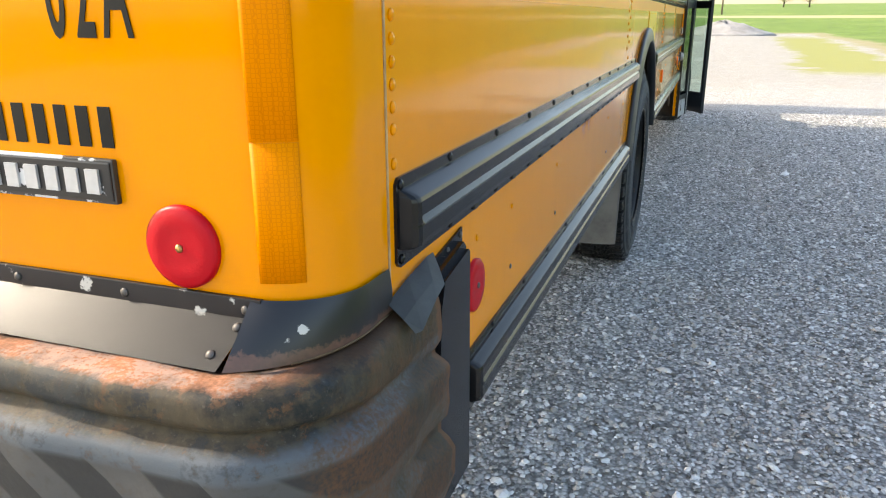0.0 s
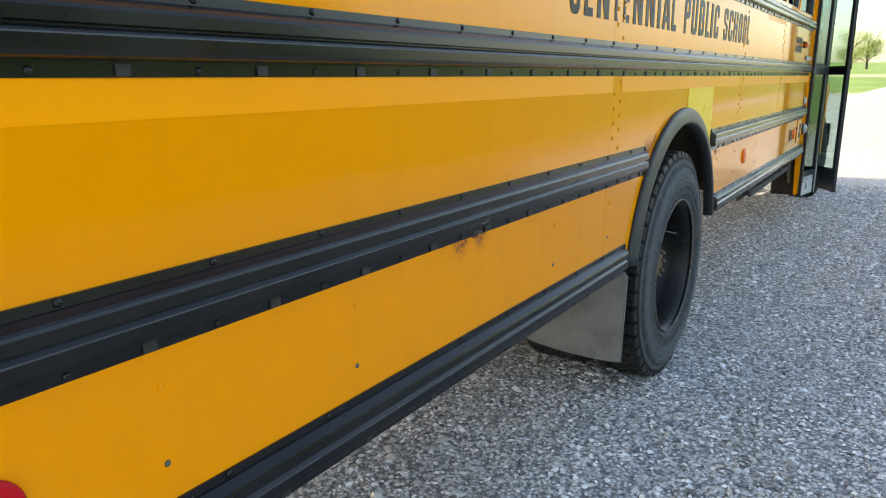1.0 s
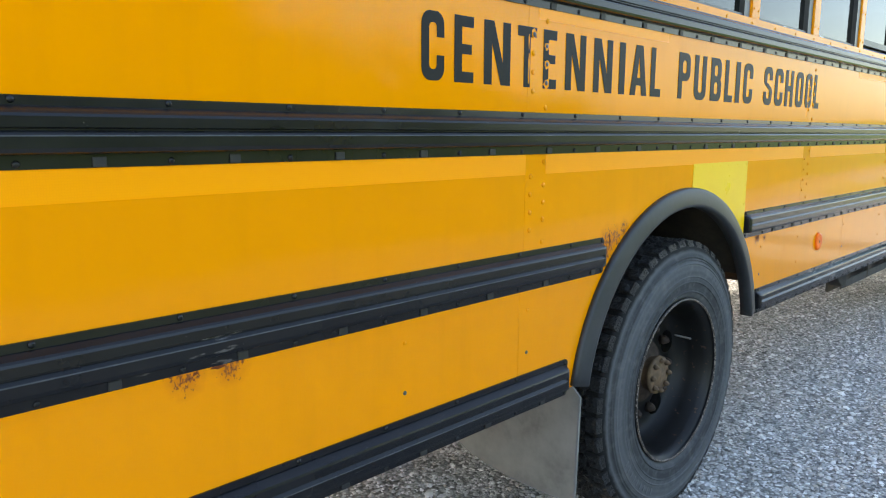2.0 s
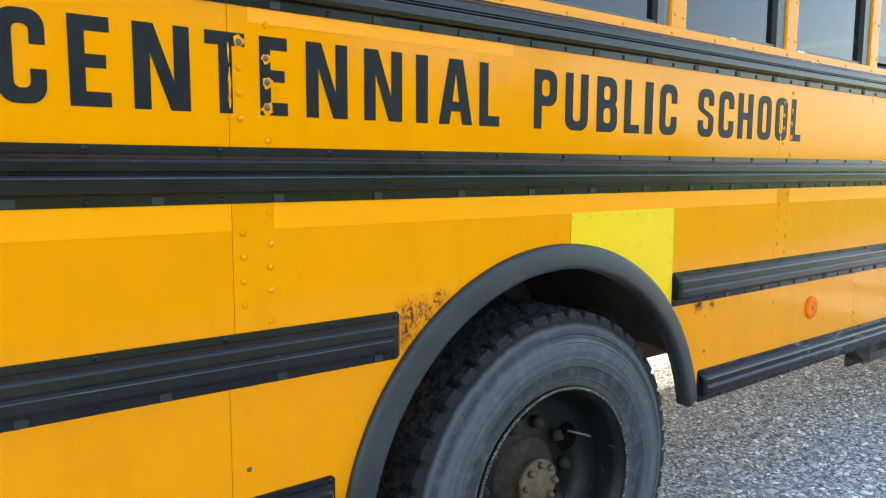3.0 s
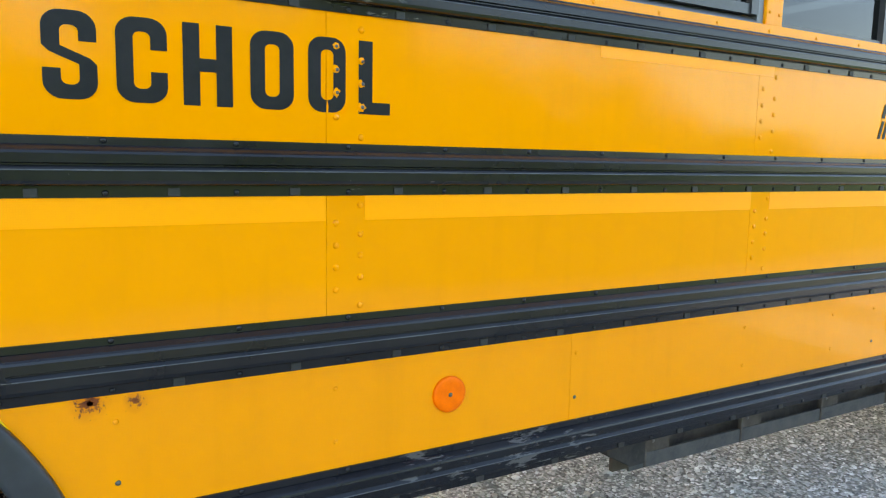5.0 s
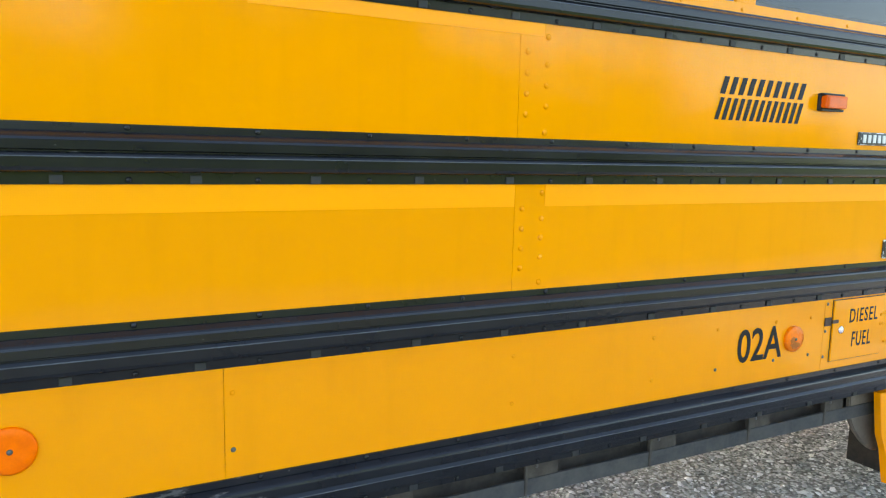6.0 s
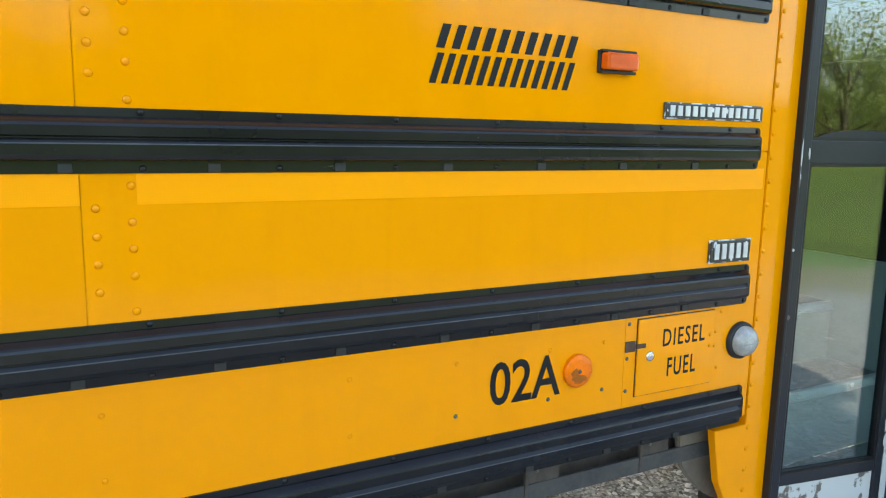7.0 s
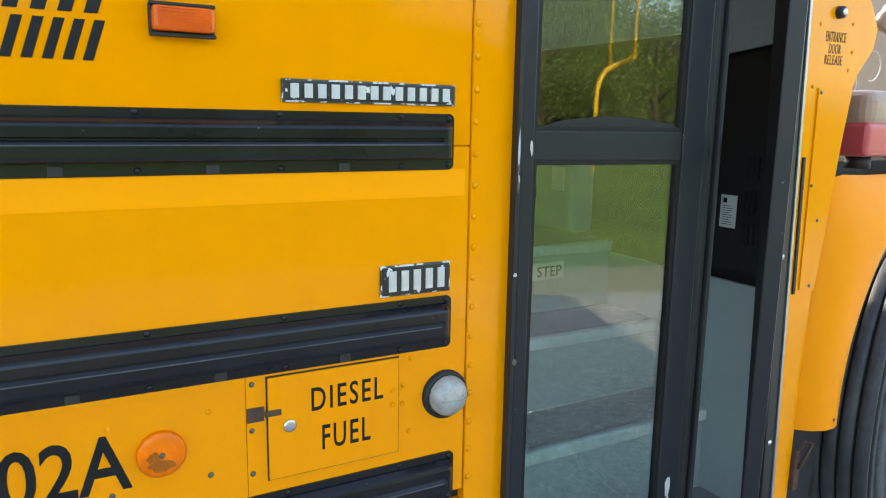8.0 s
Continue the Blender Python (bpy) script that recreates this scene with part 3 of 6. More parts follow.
# ---- mesh helpers ----
def part(name, bm, material, parent=None, label="", smooth=False, mat2=None):
    me = bpy.data.meshes.new(name)
    bm.normal_update()
    bm.to_mesh(me)
    bm.free()
    me.materials.append(material)
    if mat2:
        me.materials.append(mat2)
    if smooth:
        for poly in me.polygons:
            poly.use_smooth = True
    ob = new(name, me)
    if parent:
        ob.parent = parent
    if label:
        tagged(ob, label)
    return ob


def shared(name, mesh, parent, place, turn=None):
    """One more object on a mesh that alike pieces share."""
    ob = new(name, mesh)
    ob.parent = parent
    ob.matrix_basis = Matrix.Translation(place) if turn is None else Matrix.Translation(place) @ turn
    return ob


def thing(name, label, category, group="", place=(0, 0, 0), kind=""):
    ob = new(name)
    ob.empty_display_size = 0.2
    ob.location = place
    return tagged(ob, label, category, group, kind)


def box(x0, x1, y0, y1, z0, z1, bevel=0.0, bm=None, segments=2):
    b = bmesh.new()
    bmesh.ops.create_cube(b, size=1.0)
    for v in b.verts:
        v.co = Vector(((x0 + x1) / 2 + v.co.x * (x1 - x0), (y0 + y1) / 2 + v.co.y * (y1 - y0), (z0 + z1) / 2 + v.co.z * (z1 - z0)))
    if bevel > 0:
        bmesh.ops.bevel(b, geom=list(b.edges), offset=bevel, segments=segments, affect="EDGES", profile=0.6)
    return merge(bm, b)


def merge(bm, b):
    """Add mesh b to bm."""
    if bm is None:
        return b
    b.verts.index_update()
    vs = [bm.verts.new(v.co) for v in b.verts]
    for f in b.faces:
        try:
            nf = bm.faces.new([vs[v.index] for v in f.verts])
            nf.smooth, nf.material_index = f.smooth, f.material_index
        except ValueError:
            pass
    b.free()
    return bm


def prism(poly, x0, x1, bm=None, bevel=0.0):
    """A plate: the outline (y, z) drawn from x0 to x1."""
    b = bmesh.new()
    lo, hi = [b.verts.new((x0, y, z)) for y, z in poly], [b.verts.new((x1, y, z)) for y, z in poly]
    n = len(poly)
    top = b.faces.new(hi)
    b.faces.new(lo[::-1])
    for i in range(n):
        j = (i + 1) % n
        b.faces.new((lo[i], lo[j], hi[j], hi[i]))
    bmesh.ops.recalc_face_normals(b, faces=list(b.faces))
    if bevel > 0:
        bmesh.ops.bevel(b, geom=list(top.edges), offset=bevel, segments=2, affect="EDGES")
    bmesh.ops.triangulate(b, faces=[f for f in b.faces if len(f.verts) > 8])
    return merge(bm, b)


def loft(rings, closed=True, caps=True, bm=None, smooth=True):
    """A skin over rings of the same number of points."""
    b = bmesh.new()
    vs = [[b.verts.new(p) for p in ring] for ring in rings]
    n = len(rings[0])
    for a, c in zip(vs, vs[1:]):
        for i in range(n if closed else n - 1):
            j = (i + 1) % n
            b.faces.new((a[i], a[j], c[j], c[i])).smooth = smooth
    if caps and closed:
        b.faces.new(vs[0][::-1])
        b.faces.new(vs[-1])
    bmesh.ops.recalc_face_normals(b, faces=list(b.faces))
    return merge(bm, b)


def tube(points, radius, bm=None, sides=8):
    """A round bar along points; radius one number or one for each point."""
    pts = [Vector(p) for p in points]
    rad = radius if isinstance(radius, (list, tuple)) else [radius] * len(pts)
    rings = []
    for i, p in enumerate(pts):
        d = (pts[min(i + 1, len(pts) - 1)] - pts[max(i - 1, 0)]).normalized()
        u = d.orthogonal().normalized()
        if abs(d.z) < 0.95:
            u = d.cross(Vector((0, 0, 1))).normalized()
        w = d.cross(u)
        rings.append([p + rad[i] * (math.cos(a) * u + math.sin(a) * w) for a in (2 * math.pi * k / sides for k in range(sides))])
    return loft(rings, bm=bm)


def lathe_x(profile, sides=64, centre=(0, 0, 0), bm=None):
    """A body of revolution about the x axis: profile of (x, radius)."""
    cx, cy, cz = centre
    rings = [[(cx + px, cy + r * math.cos(a), cz + r * math.sin(a)) for a in (2 * math.pi * k / sides for k in range(sides))] for px, r in profile]
    return loft(rings, caps=False, bm=bm)


def dome_mesh(name, radius, height, material, sides=10):
    """A rivet or screw head that stands off towards +x."""
    rings = [[(h * height, radius * r * math.cos(a), radius * r * math.sin(a)) for a in (2 * math.pi * k / sides for k in range(sides))] for h, r in ((0, 1.0), (0.5, 0.86), (0.85, 0.5), (1.0, 0.12))]
    b = loft(rings)
    me = bpy.data.meshes.new(name)
    b.to_mesh(me)
    b.free()
    me.materials.append(material)
    return me


RIVET = dome_mesh("rivet", 0.0075, 0.004, YELLOW)
RIVET_SMALL = dome_mesh("rivet", 0.0056, 0.0034, YELLOW)
RIVET_BLACK = dome_mesh("rivet", 0.0065, 0.004, BLACK)
SCREW_HEAD = dome_mesh("screw", 0.0056, 0.003, SCREW)
BRASS_SCREW = dome_mesh("screw", 0.0048, 0.003, BRASS)
TAB = bpy.data.meshes.new("clip")
tab_shape = box(0, 0.0035, -0.011, 0.011, -0.008, 0.008, 0.0015)
tab_shape.to_mesh(TAB)
tab_shape.free()
TAB.materials.append(CLIP)


def letters(name, text, y0, y1, z0, z1, parent, material=INK, x=0.0012, bold=0.03, thick=0.0008, facing="side", spacing=1.0):
    """Words in the built-in font, fitted to a box on the bus's side, or on its rear with facing="rear"."""
    cu = bpy.data.curves.new(name, "FONT")
    cu.body, cu.offset, cu.extrude, cu.space_character = text, bold, 0.02, spacing
    cu.resolution_u = 4
    tmp = bpy.data.objects.new(name, cu)
    scene.collection.objects.link(tmp)
    dg = bpy.context.evaluated_depsgraph_get()
    me = bpy.data.meshes.new_from_object(tmp.evaluated_get(dg))
    bpy.data.objects.remove(tmp)
    co = np.zeros(len(me.vertices) * 3)
    me.vertices.foreach_get("co", co)
    co = co.reshape(-1, 3)
    lo, hi = co.min(0), co.max(0)
    u = (co[:, 0] - lo[0]) / (hi[0] - lo[0])
    v = (co[:, 1] - lo[1]) / (hi[1] - lo[1])
    w = (co[:, 2] - lo[2]) / max(hi[2] - lo[2], 1e-6)
    if facing == "side":
        out = np.stack([x + w * thick, y0 + u * (y1 - y0), z0 + v * (z1 - z0)], 1)
    else:
        out = np.stack([y0 + u * (y1 - y0), x - w * thick, z0 + v * (z1 - z0)], 1)
    me.vertices.foreach_set("co", out.ravel())
    me.materials.clear()
    me.materials.append(material)
    me.update()
    ob = new(name, me)
    ob.parent = parent
    return ob


def arc(cx, cy, rx, ry, a0, a1, steps=6):
    return [(cx + rx * math.cos(radians(a0 + (a1 - a0) * k / steps)), cy + ry * math.sin(radians(a0 + (a1 - a0) * k / steps))) for k in range(steps + 1)]


def rounded(x0, y0, x1, y1, rx, ry):
    return arc(x1 - rx, y0 + ry, rx, ry, -90, 0) + arc(x1 - rx, y1 - ry, rx, ry, 0, 90) + arc(x0 + rx, y1 - ry, rx, ry, 90, 180) + arc(x0 + rx, y0 + ry, rx, ry, 180, 270)


def block_glyph(ch, sx=0.33, sy=0.165):
    """Outlines, outer first, of a bold condensed sign-writer's capital in a unit box."""
    rx, ry, ix, iy = 0.36, 0.19, 0.14, 0.07
    top_in = arc(sx + ix, 1 - sy - iy, ix, iy, 180, 90) + arc(1 - sx - ix, 1 - sy - iy, ix, iy, 90, 0)
    low_in = arc(1 - sx - ix, sy + iy, ix, iy, 0, -90) + arc(sx + ix, sy + iy, ix, iy, 270, 180)
    top_out = arc(1 - rx, 1 - ry, rx, ry, 0, 90) + arc(rx, 1 - ry, rx, ry, 90, 180)
    low_out = arc(rx, ry, rx, ry, 180, 270) + arc(1 - rx, ry, rx, ry, 270, 360)
    h = 0.5
    if ch == "C":
        return [[(1, 0.63)] + top_out + low_out + [(1, 0.37), (1 - sx, 0.37)] + low_in + top_in + [(1 - sx, 0.63)]]
    if ch == "O":
        return [top_out + low_out, rounded(sx, sy, 1 - sx, 1 - sy, ix, iy)]
    if ch == "U":
        return [[(0, 1)] + low_out + [(1, 1), (1 - sx, 1)] + low_in + [(sx, 1)]]
    if ch == "S":
        return [[(1, 0.66)] + top_out + [(0, 0.60), (0.12, 0.53), (1 - sx, 0.40)] + low_in + [(sx, 0.345), (0, 0.345)] + low_out + [(1, 0.40), (0.88, 0.47), (sx, 0.60)] + top_in + [(1 - sx, 0.66)]]
    if ch == "B":
        return [[(0, 0)] + arc(1 - rx, ry, rx, ry, 270, 360) + [(1, 0.43), (0.9, 0.515), (0.97, 0.6)] + arc(0.97 - rx, 1 - ry, rx, ry, 0, 90) + [(0, 1)], rounded(sx, sy, 1 - sx, 0.44, ix, iy), rounded(sx, 0.585, 0.97 - sx, 1 - sy, ix, iy)]
    if ch == "P":
        return [[(0, 0), (sx, 0), (sx, 0.39)] + arc(1 - rx, 0.39 + ry, rx, ry, 270, 360) + arc(1 - rx, 1 - ry, rx, ry, 0, 90) + [(0, 1)], rounded(sx, 0.39 + sy, 1 - sx, 1 - sy, ix, iy)]
    if ch == "E":
        return [[(0, 0), (1, 0), (1, sy), (sx + 0.06, sy), (sx + 0.06, h - 0.07), (0.9, h - 0.07), (0.9, h + 0.08), (sx + 0.06, h + 0.08), (sx + 0.06, 1 - sy), (1, 1 - sy), (1, 1), (0, 1)]]
    if ch == "L":
        return [[(0, 0), (1, 0), (1, sy), (sx + 0.1, sy), (sx + 0.1, 1), (0, 1)]]
    if ch == "T":
        return [[(h - sx / 2, 0), (h + sx / 2, 0), (h + sx / 2, 1 - sy), (1, 1 - sy), (1, 1), (0, 1), (0, 1 - sy), (h - sx / 2, 1 - sy)]]
    if ch == "I":
        return [[(0, 0), (1, 0), (1, 1), (0, 1)]]
    if ch == "H":
        return [[(0, 0), (sx, 0), (sx, h - 0.08), (1 - sx, h - 0.08), (1 - sx, 0), (1, 0), (1, 1), (1 - sx, 1), (1 - sx, h + 0.08), (sx, h + 0.08), (sx, 1), (0, 1)]]
    if ch == "N":
        return [[(0, 0), (sx - 0.04, 0), (sx - 0.04, 0.66), (1 - sx - 0.03, 0), (1, 0), (1, 1), (1 - sx + 0.04, 1), (1 - sx + 0.04, 0.34), (sx + 0.03, 1), (0, 1)]]
    return [[(0, 0), (sx - 0.02, 0), (sx + 0.03, 0.2), (0.97 - sx, 0.2), (1.02 - sx, 0), (1, 0), (0.7, 1), (0.3, 1)], [(sx + 0.07, 0.35), (0.5, 0.80), (0.93 - sx, 0.35)]]


def block_letter(name, ch, y0, y1, z0, z1, parent, x=0.0008, thick=0.0008):
    cu = bpy.data.curves.new(name, "CURVE")
    cu.dimensions, cu.fill_mode, cu.extrude = "2D", "BOTH", 0.01
    for outline in block_glyph(ch):
        sp = cu.splines.new("POLY")
        sp.points.add(len(outline) - 1)
        for p, (u, v) in zip(sp.points, outline):
            p.co = (u, v, 0, 1)
        sp.use_cyclic_u = True
    tmp = bpy.data.objects.new(name, cu)
    scene.collection.objects.link(tmp)
    me = bpy.data.meshes.new_from_object(tmp.evaluated_get(bpy.context.evaluated_depsgraph_get()))
    bpy.data.objects.remove(tmp)
    for v in me.vertices:
        u, w, d = v.co
        v.co = (x + (d + 0.01) / 0.02 * thick, y0 + u * (y1 - y0), z0 + w * (z1 - z0))
    me.materials.clear()
    me.materials.append(INK)
    ob = new(name, me)
    ob.parent = parent
    return ob


def word_bars(name, count, y0, y1, z0, z1, parent, material=INK, x=0.0012, lean=0.0, thick=0.0008, fill=0.54, facing="side"):
    """Plain upright bars where writing is not to be spelled out; each one a piece on a shared mesh."""
    step = (y1 - y0) / count
    w = step * fill / 2
    b = prism([(-w - lean / 2, z0), (w - lean / 2, z0), (w + lean / 2, z1), (-w + lean / 2, z1)], 0, thick)
    if facing == "rear":
        for v in b.verts:
            v.co = Vector((v.co.y, -v.co.x, v.co.z))
        bmesh.ops.recalc_face_normals(b, faces=list(b.faces))
    me = bpy.data.meshes.new(name)
    b.to_mesh(me)
    b.free()
    me.materials.append(material)
    for i in range(count):
        at = y0 + (i + 0.5) * step
        shared(name, me, parent, (x, at, 0) if facing == "side" else (at, x, 0))


# ---- the ground and the country round it ----
def rise(y):
    """The land climbs gently beyond the lot."""
    return 0.0187 * min(max(0.0, y - 60.0), 540.0)


def make_ground():
    bm = bmesh.new()
    xs = [-1500, -400, -120, -40, -14, -6, -2, 0, 2, 4, 6, 10, 16, 30, 60, 140, 400, 1500]
    ys = [-1500, -300, -80, -20, -6, 0, 3, 6, 9, 12, 16, 22, 30, 45, 60, 90, 120, 260, 600, 2500]
    grid = [[bm.verts.new((x, y, rise(y))) for y in ys] for x in xs]
    for i in range(len(xs) - 1):
        for j in range(len(ys) - 1):
            bm.faces.new((grid[i][j], grid[i + 1][j], grid[i + 1][j + 1], grid[i][j + 1]))
    ob = part("ground", bm, GROUND)
    tagged(ob, "grey crushed limestone lot running into green grass and fields", "ground", kind="structure")


def make_gravel():
    """Loose stones over the stretch beside the bus, joined in one mesh."""
    rng = np.random.default_rng(4)
    shape_v = np.array([(1, 0, 0), (-1, 0, 0), (0, 1, 0), (0, -1, 0), (0, 0, 1), (0.6, 0.6, 0.5), (-0.6, 0.5, 0.55), (-0.5, -0.6, 0.5), (0.55, -0.6, 0.55)], float)
    shape_f = np.array([(0, 2, 5), (2, 1, 6), (1, 3, 7), (3, 0, 8), (5, 4, 8), (5, 6, 4), (6, 7, 4), (7, 8, 4), (0, 5, 8), (2, 6, 5), (1, 7, 6), (3, 8, 7)])
    areas = [(-1.5, 3.3, 0.6, 5.0, 82000, 0.0068), (-1.8, 3.7, 5.0, 9.4, 60000, 0.0078), (-2.4, 4.3, 9.4, 10.9, 13000, 0.0085)]
    allv, allf, base = [], [], 0
    for x0, x1, y0, y1, count, size in areas:
        s = size * rng.lognormal(0.0, 0.38, (count, 1, 1)) * rng.uniform(0.65, 1.25, (count, 1, 3))
        s[:, :, 2] *= 0.62
        v = shape_v[None] * s * rng.uniform(0.75, 1.2, (count, 9, 3))
        a = rng.uniform(0, 2 * np.pi, count)
        t = rng.uniform(-0.45, 0.45, count)
        ct, st = np.cos(t)[:, None], np.sin(t)[:, None]
        x, y, z = v[..., 0], v[..., 1], v[..., 2]
        x, z = x * ct + z * st, -x * st + z * ct
        ca, sa = np.cos(a)[:, None], np.sin(a)[:, None]
        x, y = x * ca - y * sa, x * sa + y * ca
        px, py = rng.uniform(x0, x1, (count, 1)), rng.uniform(y0, y1, (count, 1))
        v = np.stack([x + px, y + py, z + rng.uniform(0.0, 0.005, (count, 1))], -1)
        allv.append(v.reshape(-1, 3))
        allf.append((shape_f[None] + (base + 9 * np.arange(count))[:, None, None]).reshape(-1, 3))
        base += 9 * count
    me = bpy.data.meshes.new("gravel")
    me.from_pydata(np.concatenate(allv).tolist(), [], np.concatenate(allf).tolist())
    me.materials.append(STONE)
    tagged(new("gravel", me), "loose grey crushed limestone stones covering the lot", "gravel", kind="stuff")


def make_tree(name, seed, height, spread, label):
    """Trunk and limbs, and a crown of many small leaf blades in loose clumps with gaps."""
    rng = random.Random(seed)
    root = thing(name, label, "tree", "trees beyond the field")
    bm = bmesh.new()
    top = height * 0.62
    tube([(0, 0, -0.1), (rng.uniform(-.15, .15), rng.uniform(-.15, .15), top * 0.5), (rng.uniform(-.3, .3), rng.uniform(-.3, .3), top)], [height * 0.028, height * 0.02, height * 0.008], bm)
    tips = []
    for i in range(16):
        a, h = rng.uniform(0, 6.28), rng.uniform(0.12, 0.6) * height
        r = spread * rng.uniform(0.45, 1.0) * (1.0 - 0.35 * h / height)
        tip = Vector((math.cos(a) * r, math.sin(a) * r, h + rng.uniform(0.05, 0.3) * height))
        mid = Vector((math.cos(a) * r * 0.45, math.sin(a) * r * 0.45, h + 0.05 * height))
        tube([(0, 0, h * 0.8), mid, tip], [height * 0.01, height * 0.007, height * 0.003], bm, 5)
        tips += [tip, mid.lerp(tip, 0.5)]
    tips.append(Vector((0, 0, height * 0.9)))
    part("trunk", bm, BARK, root)
    verts, faces = [], []
    for tip in tips:
        for k in range(230):
            c = tip + Vector((rng.gauss(0, 1), rng.gauss(0, 1), rng.gauss(0, 0.75))) * spread * 0.21
            if c.z < height * 0.06:
                continue
            s = rng.uniform(0.045, 0.095) * height / 8
            q = Euler((rng.uniform(-1.2, 1.2), rng.uniform(-1.2, 1.2), rng.uniform(0, 6.28))).to_matrix()
            b = len(verts)
            verts += [c + q @ Vector(p) * s for p in ((-1, -.35, 0), (0, -.6, .12), (1.1, 0, -.1), (0, .6, .12), (-1, .35, 0))]
            faces.append((b, b + 1, b + 2, b + 3, b + 4))
    me = bpy.data.meshes.new("crown")
    me.from_pydata([tuple(v) for v in verts], [], faces)
    me.materials.append(LEAF)
    crown = new("crown", me)
    crown.parent = root
    return root


def make_country():
    a = make_tree("tree", 3, 10.0, 4.0, "broad green leafy tree at the field's edge")
    b = make_tree("tree", 11, 7.5, 3.6, "low bushy green tree with uneven crown")
    c = make_tree("tree", 23, 11.0, 3.8, "tall green tree with loose crown")
    a.matrix_basis, b.matrix_basis, c.matrix_basis = pose(44, 20, rise(20)), pose(41, 26, rise(26), 0, 0, 40), pose(47, 31, rise(31), 0, 0, 80)
    rng = random.Random(8)
    kinds = (a, b, c)
    for i in range(40):
        y = -14 + i * 1.65
        copy_thing(kinds[i % 3], pose(rng.uniform(39, 47) if i % 2 else rng.uniform(49, 56), y + rng.uniform(-1, 1), rise(y), 0, 0, rng.uniform(0, 360)))
    for x, y in ((43, 16), (42, 22.5), (45, 25), (43, 28.5)):
        copy_thing(kinds[0 if y < 24 else 2], pose(x, y, 0, 0, 0, rng.uniform(0, 360)))
    for k in range(9):
        copy_thing(kinds[2 * (k % 2)], pose(48 + 2.5 * (k % 3), 12 + 2.2 * k, 0, 0, 0, 47 * k) @ Matrix.Scale(1.45, 4))
    # added row out of view, to darken the sky reflected in the bus's side
    for k in range(26):
        y = 48 + 3.6 * k
        copy_thing(kinds[k % 3], pose(50 + 0.42 * (y - 48) + 4 * (k % 2), y, rise(y), 0, 0, 61 * k) @ Matrix.Scale(0.62 + 0.004 * k, 4))
    for x, y in ((-13.5, 205), (-10.6, 212), (-30, 260), (-36, 262), (22, 300), (31, 305)):
        copy_thing(kinds[rng.randrange(3)], pose(x, y, rise(y), 0, 0, rng.uniform(0, 360)))
    # heap of gravel at the far end of the lot
    rngn = np.random.default_rng(2)
    bm = bmesh.new()
    rings = []
    for r, z in ((3.6, -0.05), (2.9, 0.16), (2.2, 0.40), (1.6, 0.66), (1.1, 0.80), (0.5, 0.93), (0.1, 0.97)):
        rings.append([(0.9 + r * 1.05 * math.cos(t) * rngn.uniform(0.86, 1.14), 60 + r * math.sin(t) * rngn.uniform(0.9, 1.1), rise(60) + z * rngn.uniform(0.74, 1.16)) for t in (2 * math.pi * k / 28 for k in range(28))])
    loft(rings, bm=bm)
    tagged(part("mound", bm, HEAP), "low uneven mound of grey gravel beyond the lot", "mound")
    # utility pole
    pole = thing("utility_pole", "weathered wooden utility pole with a transformer beyond the field", "pole", place=(0.9, 150, rise(150)))
    part("pole", tube([(0, 0, -0.2), (0, 0, 5), (0, 0, 9.6)], [0.16, 0.14, 0.11]), WOODPOLE, pole)
    part("crossarm", box(-1.0, 1.0, -0.06, 0.06, 8.9, 9.02, 0.01), WOODPOLE, pole)
    part("transformer", tube([(0.33, 0, 7.3), (0.33, 0, 8.1)], 0.2), STEELGREY, pole)
    # goal post on the field beside the lot
    post = thing("goal_post", "yellow gooseneck football goal post on the grass", "goal post", place=(18.46, 16.67, 0))
    along, across = Vector((0.952, 0.305, 0)), Vector((0.305, -0.952, 0))
    up = Vector((0, 0, 1))
    part("gooseneck", tube([across * a + up * z for a, z in ((0.62, -0.1), (0.62, 2.35), (0.56, 2.65), (0.38, 2.92), (0.15, 3.06), (0, 3.08))], 0.07), GOLD, post)
    part("crossbar", tube([along * -2.75 + up * 3.08, along * 2.75 + up * 3.08], 0.06), GOLD, post)
    for a in (-2.75, 2.75):
        part("upright", tube([along * a + up * 3.08, along * a + up * 9.2], 0.045), GOLD, post)


# ---- the bus ----
ARCH_Y, ARCH_Z, ARCH_R = 3.670, 0.54, 0.655      # rear wheel opening
JOINTS = (0.383, 2.749, 4.820, 6.198, 7.882)      # upright seams of the side
RAIL_TOP, RAIL_UP, RAIL_MID, RAIL_LOW = (1.745, 1.848), (1.366, 1.476), (0.995, 1.106), (0.645, 0.757)
WIN_L = [0.778, 1.468, 2.157, 2.847, 3.536, 4.226, 4.916, 5.605, 6.295, 6.984]
WIN_W = 0.61
FRONT_AT = (0.0, -0.30, -0.03)                   # so is the front end
REAR_AT = (0.0, 0.036, -0.02)                    # the rear assembly is drawn from its own datum
bus = thing("school_bus", "worn yellow school bus with black rub rails parked on gravel", "bus", place=(0, 0, 0))


def arch_points(a0, a1, r=ARCH_R, steps=28):
    """Points of the wheel opening from angle a0 to a1, degrees from straight ahead, upwards."""
    return [(ARCH_Y + r * math.cos(radians(a0 + (a1 - a0) * k / steps)), ARCH_Z + r * math.sin(radians(a0 + (a1 - a0) * k / steps))) for k in range(steps + 1)]


